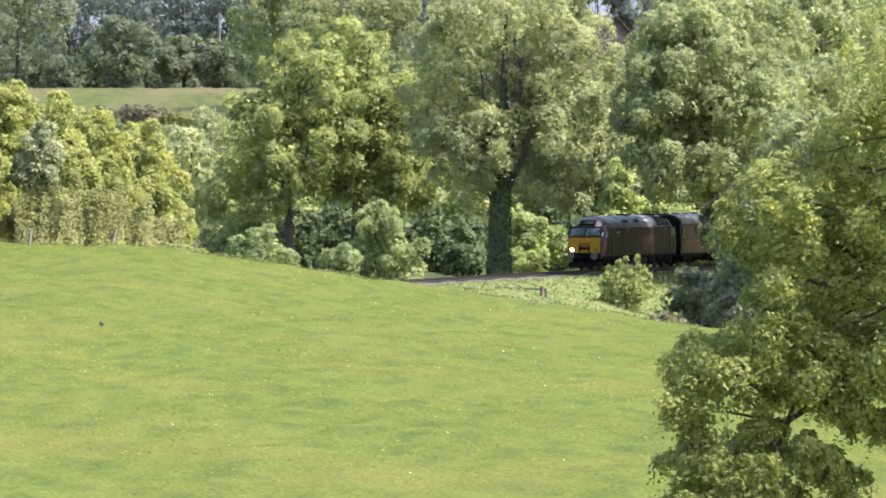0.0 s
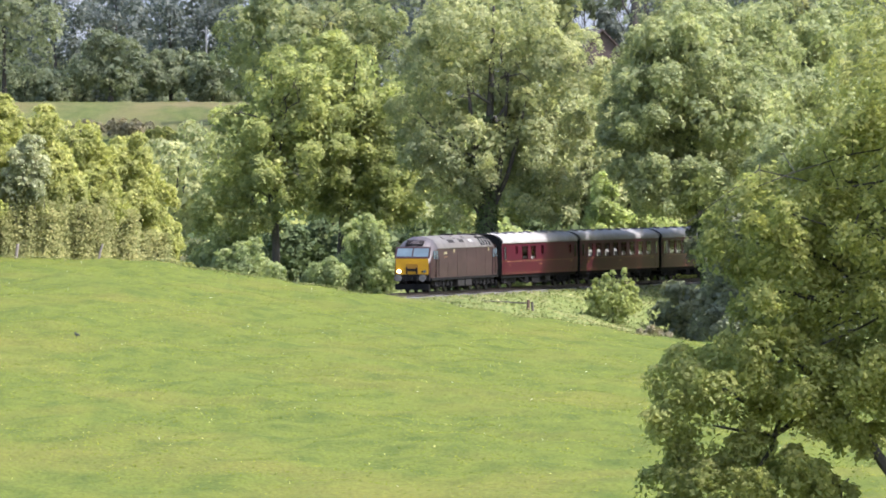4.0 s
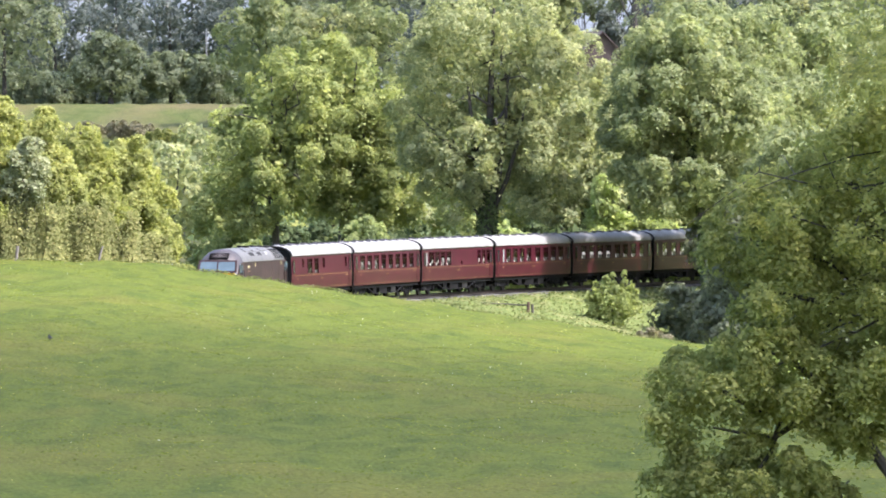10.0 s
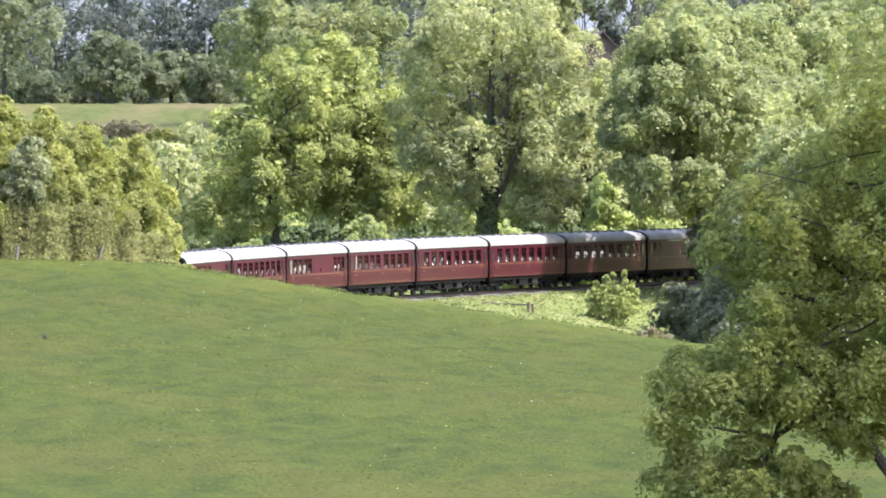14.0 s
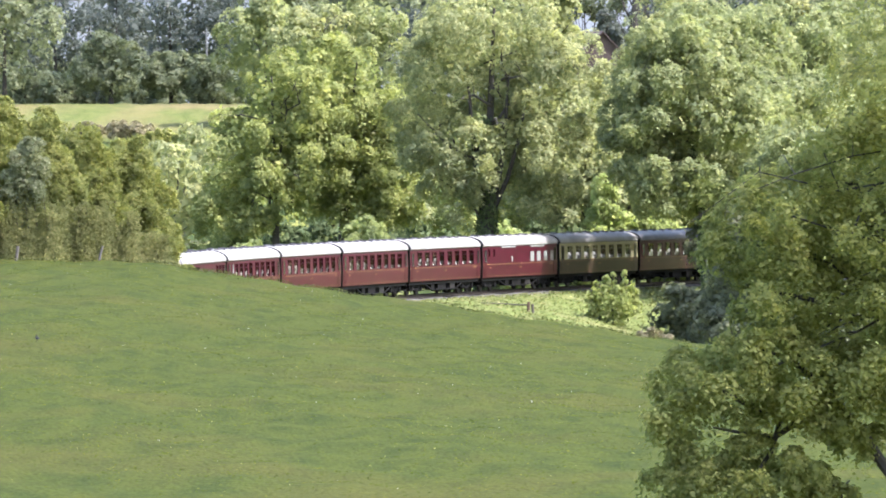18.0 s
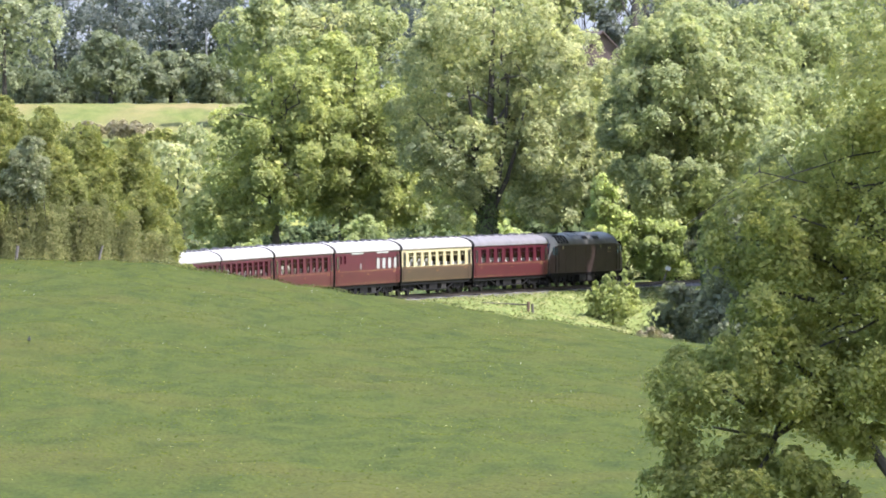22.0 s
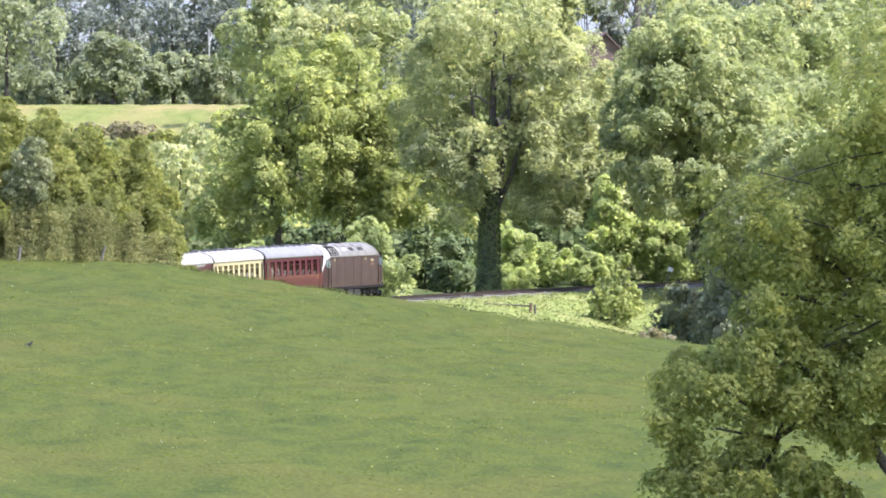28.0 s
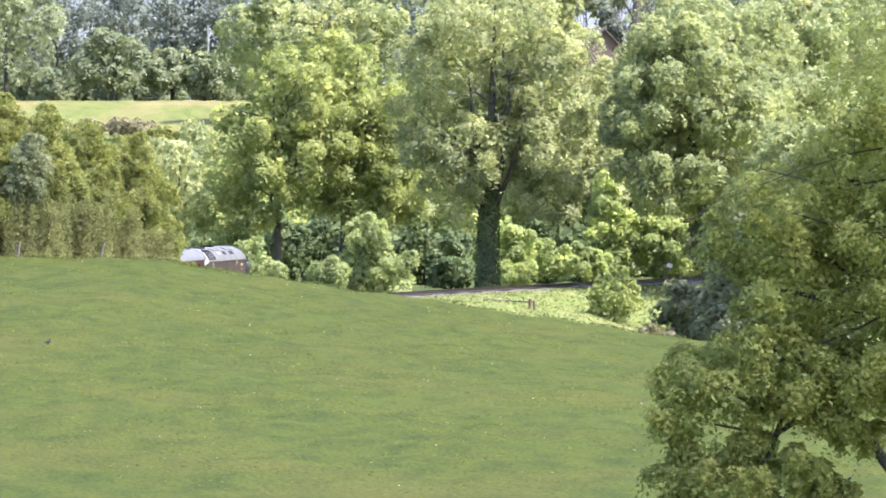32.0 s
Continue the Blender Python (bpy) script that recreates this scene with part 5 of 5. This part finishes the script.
def locomotive(label, inner_roof="cab_roof"):
    car = tagged(new("diesel_locomotive"), label, "locomotive", "locomotives of the train")
    L = 9.35
    stations = [(-L, 2.42, 1.20), (-L + 0.05, 2.5, 1.25), (-L + 0.42, 3.12, 1.30), (-L + 0.75, 3.45, 1.34), (-L + 1.25, 3.72, 1.35), (-L + 2.0, 3.86, 1.35),
                (0, 3.88, 1.35), (L - 2.0, 3.86, 1.35), (L - 1.25, 3.72, 1.35), (L - 0.75, 3.45, 1.34), (L - 0.42, 3.12, 1.30), (L - 0.05, 2.5, 1.25), (L, 2.42, 1.20)]

    def skin(a, b, y0, y1, sides=(-1, 1)):
        g = Geo()
        st = [s for s in stations if y0 - 1e-6 <= s[0] <= y1 + 1e-6]
        for sg in sides:
            rings = []
            for y, top, hw in st:
                rings.append([(sg * x, y, z) for x, z in loco_ring(top, hw)[a:b]])
            g.loft(rings, closed=False)
        return g
    for sg in (-1, 1):
        part("side_panel", skin(0, 4, -L + 2.0, L - 2.0, (sg,)), M["loco_side"], car, "weathered brown-maroon side", True)
    part("roof", skin(3, 8, -L + 2.0, L - 2.0), M["loco_roof"], car, "sooty grey roof", True)
    for y0, y1 in ((-L, -L + 2.0), (L - 2.0, L)):
        cab = part("cab", Geo().box(-1.2, 1.2, y0 + 0.02, y1 - 0.02, 1.0, 1.1), M["loco_cab"], car, "dark maroon driving cab")
        for sg in (-1, 1):
            part("cab_side", skin(0, 4, y0, y1, (sg,)), M["loco_cab"], cab, "", True)
        part("cab_roof", skin(3, 8, y0, y1), M[inner_roof if y0 < 0 else "cab_roof"], cab, "dark sooty cab roof" if y0 > 0 or inner_roof == "cab_roof" else "pale grey cab roof", True)
        sg = 1 if y0 > 0 else -1
        F = sg * L
        box = lambda x0, x1, ya, yb, z0, z1, **k: Geo().box(x0, x1, min(F + sg * ya, F + sg * yb), max(F + sg * ya, F + sg * yb), z0, z1, **k)
        nose = Geo()
        ring = loco_ring(2.42, 1.20)
        full = [(x, z) for x, z in ring] + [(-x, z) for x, z in ring[::-1][1:]]
        nose.loft([[(x, F + sg * d, z) for x, z in full] for d in (-0.02, 0.0)])
        part("nose_panel", nose, M["loco_cab"], cab)
        part("warning_panel", box(-1.16, 1.16, 0.0, 0.03, 1.28, 2.36, c=0.03), M["yellow"], cab, "yellow warning panel")
        part("nose_recess", box(-0.42, 0.42, 0.028, 0.075, 1.45, 1.98, c=0.03), paint("soiled_yellow", (0.26, 0.13, 0.015), 0.6) if "soiled" not in M else M["soiled"], cab, "soiled yellow nose cover")
        part("nose_recess_slot", box(-0.34, 0.34, 0.07, 0.085, 1.50, 1.66), M["black"], cab)
        for x in (-0.36, 0.36):
            part("nose_bracket", box(x - 0.05, x + 0.05, 0.07, 0.16, 1.3, 1.75), M["black"], cab)
        for x in (-0.92, 0.92):
            lampmat = M["headlamp"] if (x > 0 and sg > 0) else M["screen"]
            part("headlamp", Geo().disc(x, F + sg * 0.06, 1.48, 0.10, 0.08, "y", 16), lampmat, cab, "round headlamp")
            part("tail_lamp", Geo().disc(x * 0.80, F + sg * 0.05, 1.46, 0.06, 0.05, "y", 12), M["black"], cab)
        brow = Geo()
        slope = lambda z: F - sg * (0.05 + 0.37 * (z - 2.5) / 0.62)
        brow.add([(x * k, slope(z) + sg * d, z) for d in (0.012, -0.03) for z, k in ((2.38, 1.0), (3.16, 0.97)) for x in (-1.26, 1.26)], [(0, 1, 3, 2), (4, 6, 7, 5), (0, 4, 5, 1), (2, 3, 7, 6), (0, 2, 6, 4), (1, 5, 7, 3)])
        part("screen_surround", brow, M["loco_cab"], cab)
        for x0, x1 in ((-1.13, -0.05), (0.05, 1.13)):
            w = Geo()
            pts = []
            for d in (0.026, 0.013):
                for z, k in ((2.50, 1.0), (3.06, 0.97)):
                    t = (z - 2.5) / 0.62
                    y = F - sg * (0.05 + 0.37 * t) + sg * d
                    pts += [(x0 * k, y, z), (x1 * k, y, z)]
            w.add(pts, [(0, 1, 3, 2), (4, 6, 7, 5), (0, 4, 5, 1), (2, 3, 7, 6), (0, 2, 6, 4), (1, 5, 7, 3)])
            part("windscreen", w, M["screen"], cab, "windscreen toned blue-grey for reflected sky")
        part("screen_pillar", Geo().loft([[(-0.04, F - sg * (0.05 + 0.37 * t) + sg * d, z) for d in (0.0, 0.03)] + [(0.04, F - sg * (0.05 + 0.37 * t) + sg * d, z) for d in (0.03, 0.0)] for z, t in ((2.5, 0), (3.1, 0.97))]), M["loco_cab"], cab)
        v = Geo()
        for k in range(5):
            z = 3.24 + k * 0.075
            y = F - sg * (0.55 + k * 0.115)
            v.box(-0.62, 0.62, y - 0.05, y + 0.05, z, z + 0.05)
        part("roof_intake", v, M["black"], cab, "dark slotted intake above the windscreen")
        for sx in (-1, 1):
            xs = sx * 1.352
            bx = lambda d0, d1, ya, yb, z0, z1: Geo().box(min(xs + sx * d0, xs + sx * d1), max(xs + sx * d0, xs + sx * d1), min(F - sg * ya, F - sg * yb), max(F - sg * ya, F - sg * yb), z0, z1)
            part("cab_side_window", bx(-0.03, 0.012, 0.72, 1.15, 2.32, 2.88), M["screen"], cab)
            door = part("cab_door", bx(-0.02, 0.010, 1.3, 1.92, 1.08, 2.95), M["loco_cab"], cab)
            part("cab_door_window", bx(0.010, 0.018, 1.42, 1.80, 2.30, 2.85), M["screen"], door)
            for y in (1.24, 1.98):
                part("handrail", bx(0.03, 0.06, y, y + 0.04, 1.15, 2.5), M["grey_box"], cab)
            part("cab_step", bx(-0.2, 0.0, 1.35, 1.9, 0.45, 0.5), M["grey_box"], cab)
        part("buffer_beam", box(-1.25, 1.25, -0.25, 0.08, 0.82, 1.24, c=0.04), M["black"], car)
        part("snow_plough", box(-1.2, 1.2, -0.2, 0.05, 0.22, 0.62, c=0.05), M["black"], car)
        for x in (-0.87, 0.87):
            part("buffer", Geo().disc(x, F + sg * 0.28, 1.03, 0.13, 0.45, "y", 12).disc(x, F + sg * 0.52, 1.03, 0.25, 0.06, "y", 18), M["buffer"], car)
        part("coupling_hook", box(-0.07, 0.07, 0.05, 0.35, 0.9, 1.08), M["black"], car)
        for x in (-0.55, -0.4, 0.42, 0.58):
            part("brake_hose", Geo().tube([(x, F + sg * 0.08, 1.15), (x, F + sg * 0.22, 0.9), (x * 0.95, F + sg * 0.2, 0.6)], [0.03] * 3, 6), M["black"], car)
    # radiator grilles on the shoulders near the rear end, hatches, plates
    def on_roof(x0i, frac0, frac1, y0, y1, lift, mat, name, sgs=(-1, 1)):
        ringp = loco_ring(3.88, 1.35)
        for sx in sgs:
            a, b = Vector(ringp[x0i]), Vector(ringp[x0i + 1])
            p, q = a.lerp(b, frac0), a.lerp(b, frac1)
            n = Vector((b.y - a.y, -(b.x - a.x))).normalized()
            n = n if n.x > 0 else -n
            r0 = [p - n * 0.03, q - n * 0.03, q + n * lift, p + n * lift]
            part(name, Geo().loft([[(sx * v.x, y, v.y) for v in r0] for y in (y0, y1)]), mat, car)
    for k in range(4):
        y = -L + 2.15 + k * 0.72
        on_roof(4, 0.0, 1.0, y, y + 0.52, 0.02, M["black"], "radiator_grille")
        on_roof(3, 0.35, 1.0, y, y + 0.52, 0.02, M["black"], "radiator_grille")
        on_roof(5, 0.0, 0.45, y, y + 0.52, 0.02, M["black"], "radiator_grille")
    for k in range(4):
        y = -L + 2.15 + k * 0.72
        on_roof(4, 0.0, 1.0, y + 0.55, y + 0.68, 0.022, M["roof_pale"], "grille_rib")
        on_roof(3, 0.35, 1.0, y + 0.55, y + 0.68, 0.022, M["roof_pale"], "grille_rib")
    for y0, y1 in ((-3.2, -1.2), (-0.9, 1.3), (1.8, 4.2)):
        on_roof(5, 0.1, 0.9, y0, y1, 0.03, M["loco_roof"], "roof_hatch")
        on_roof(4, 0.25, 0.9, y0 + 0.4, y1 - 0.5, 0.012, M["roof_pale"] if y0 < -3 else M["grey_box"], "roof_panel")
    part("exhaust_port", Geo().box(-0.35, 0.35, -0.5, 0.5, 3.86, 3.98, c=0.05), M["black"], car)
    part("roof_fan", Geo().disc(0, -5.6, 3.88, 0.75, 0.1, "z", 20), M["grey_box"], car)
    for sx in (-1, 1):
        xs = sx * 1.352
        b = lambda y0, y1, z0, z1, d=0.012: Geo().box(min(xs, xs + sx * d), max(xs, xs + sx * d), y0, y1, z0, z1)
        g = Geo()
        for q in range(5):
            g.box(min(xs, xs + sx * 0.012), max(xs, xs + sx * 0.012), L - 3.6 - q * 0.16, L - 3.5 - q * 0.16, 2.62, 2.78)
        part("number_bars", g, M["cream"], car, "row of small pale bars on the side")
        part("name_bar", b(L - 4.4, L - 3.5, 2.40, 2.46), M["gold"], car)
        part("gutter_strip", b(-L + 2.0, L - 2.0, 3.0, 3.05, 0.03), M["loco_roof"], car)
        for y in (-5.5, -3.0, -0.4, 2.2, 4.8):
            part("panel_seam", b(y, y + 0.03, 1.1, 2.98, 0.008), M["loco_cab"], car)
        for y in (-6.3, 3.2):
            part("marker_light", Geo().box(min(xs, xs + sx * 0.05), max(xs, xs + sx * 0.05), y, y + 0.12, 2.72, 2.95), M["cream"], car)
        part("solebar", Geo().box(min(xs * 0.9, xs), max(xs * 0.9, xs), -L + 0.2, L - 0.2, 0.86, 1.02), M["under"], car)
        for y0, y1 in ((-1.9, -0.2), (0.1, 1.9)):
            part("fuel_tank", Geo().box(min(xs * 0.62, xs * 0.97), max(xs * 0.62, xs * 0.97), y0, y1, 0.34, 0.86, c=0.06), M["grey_box"], car, "dusty grey underfloor tank")
    part("floor_plate", Geo().box(-1.2, 1.2, -L + 0.1, L - 0.1, 0.9, 1.03), M["under"], car)
    for y in (-5.6, 5.6):
        bogie(car, y, "loco_bogie", loco_bogie_frame, (-2.15, 0, 2.15))
    return car


M["soiled"] = paint("soiled_yellow", (0.26, 0.13, 0.015), 0.6)
TRAIN = []


def build_train():
    W0, W1 = 1.98, 2.98

    def even(n, a, b, w=1.2, lamp=True):
        return [(a + (b - a) * i / (n - 1), w, W0, W1, "pane", lamp) for i in range(n)]
    full = even(4, 0.135, 0.445) + even(4, 0.56, 0.87)
    eight = even(8, 0.13, 0.87)
    front = locomotive("weathered maroon diesel locomotive with a yellow front, headlamp lit")
    TRAIN.append((front, -9.75))
    kinds = [
        dict(label="maroon brake coach with few windows and a pale roof", windows=[(0.19, 0.5, 2.4, W1, "pane", False), (0.30, 1.5, W0, W1, "pane", False), (0.41, 1.2, W0, W1, "pane", True), (0.53, 0.6, 2.3, W1, "pane", False), (0.9, 0.5, 2.3, W1, "pane", False)]),
        dict(label="maroon open coach with lamps in its windows and a pale roof", windows=eight),
        dict(label="maroon buffet coach, blank in the middle, with a pale roof", windows=[(0.065, 0.5, W0, W1, "frosted", False)] + even(4, 0.13, 0.37) + [(0.55, 0.35, 2.0, 2.3, "pane", False)] + even(3, 0.80, 0.93, 0.8)),
        dict(label="maroon open coach with one white blind and a pale roof", windows=[(0.105, 0.5, W0, W1, "frosted", False)] + even(4, 0.17, 0.44, 1.1) + even(4, 0.56, 0.87)),
        dict(label="maroon open coach with lamps in its windows and a pale roof", windows=full),
        dict(label="maroon open coach with lamps in its windows and a pale roof", windows=eight),
        dict(label="maroon open coach with lamps in its windows and a pale roof", windows=full),
        dict(label="maroon kitchen coach with white boards and frosted windows", windows=[(0.085, 0.4, 2.4, W1, "pane", False), (0.15, 0.4, 2.4, W1, "pane", False), (0.39, 0.42, 2.0, 2.45, "frosted", False), (0.39, 0.36, 2.56, W1, "pane", False)][:3] + [(0.66 + 0.09 * k, 1.15, W0, 2.75, "frosted", False) for k in range(4)], bars=((0.25, 0.43, 3.02, 3.15), (0.64, 0.82, 3.02, 3.15))),
        dict(label="cream and umber dining coach with a pale roof", windows=even(8, 0.13, 0.87, 1.35), upper="cream", lower="umber", sash="cream"),
        dict(label="maroon open coach with a dull grey roof", windows=eight, roof="roof_dark")]
    for i, k in enumerate(kinds):
        TRAIN.append((coach(**k), PITCH * (i + 0.5)))
    rear = locomotive("weathered maroon diesel locomotive at the tail of the train", "roof_pale")
    rear["reversed"] = 1
    TRAIN.append((rear, PITCH * 10 + 9.75))


build_train()


# ---- what moves ----
def car_pose(t, behind, backwards=False):
    """The pose of a vehicle whose middle runs so far behind the leading joint."""
    s = line_at(t) + behind
    a, b = on_line(s - 7.1), on_line(s + 7.1)
    d = (a - b) if not backwards else (b - a)
    return Matrix.LocRotScale((a + b) / 2, Euler((0, 0, math.atan2(-d.x, d.y))), None)


def motions():
    for car, behind in TRAIN:
        back = bool(car.get("reversed", 0))
        walk(car, [(t, car_pose(t, behind, back)) for t in [k * 0.8 for k in range(41)]])
    hops = [(0, -11.95, 391.5), (3, -12.3, 392.4), (6, -12.6, 393.4), (9, -13.2, 393.2), (13, -13.4, 393.4), (16, -13.6, 391.0), (19, -13.6, 388.5), (23, -13.8, 386.0), (28, -13.7, 383.0), (32, -13.0, 381.0)]
    rows = []
    for i, (t, x, y) in enumerate(hops):
        nx, ny = hops[min(i + 1, len(hops) - 1)][1:] if i < len(hops) - 1 else (x + 0.4, y - 0.2)
        rows.append((t, Matrix.LocRotScale((x, y, ground_at(x, y)), Euler((0, 0, math.atan2(x - nx, 0.6))), None)))
    walk(CROW, rows)
    # the near cloud's shade climbs the meadow; the far one's leaves the hillside behind the railway
    drift = Vector((sun_dir.x, sun_dir.y)) * CLOUD_H / sun_dir.z
    near = [(0, 90), (3, 160), (4.2, 210), (5.2, 250), (7, 320), (9, 420), (11, 520), (13, 605), (15, 660), (17, 715), (22, 740), (32, 770)]
    walk(CLOUD_NEAR, [(t, pose(drift.x, edge - 360 + drift.y, CLOUD_H)) for t, edge in near])
    far = [(0, 950), (12, 965), (15, 990), (17, 1050), (20, 1085), (24, 1110), (28, 1180), (32, 1260)]
    walk(CLOUD_FAR, [(t, pose(drift.x, edge + 380 + drift.y, CLOUD_H)) for t, edge in far])


motions()
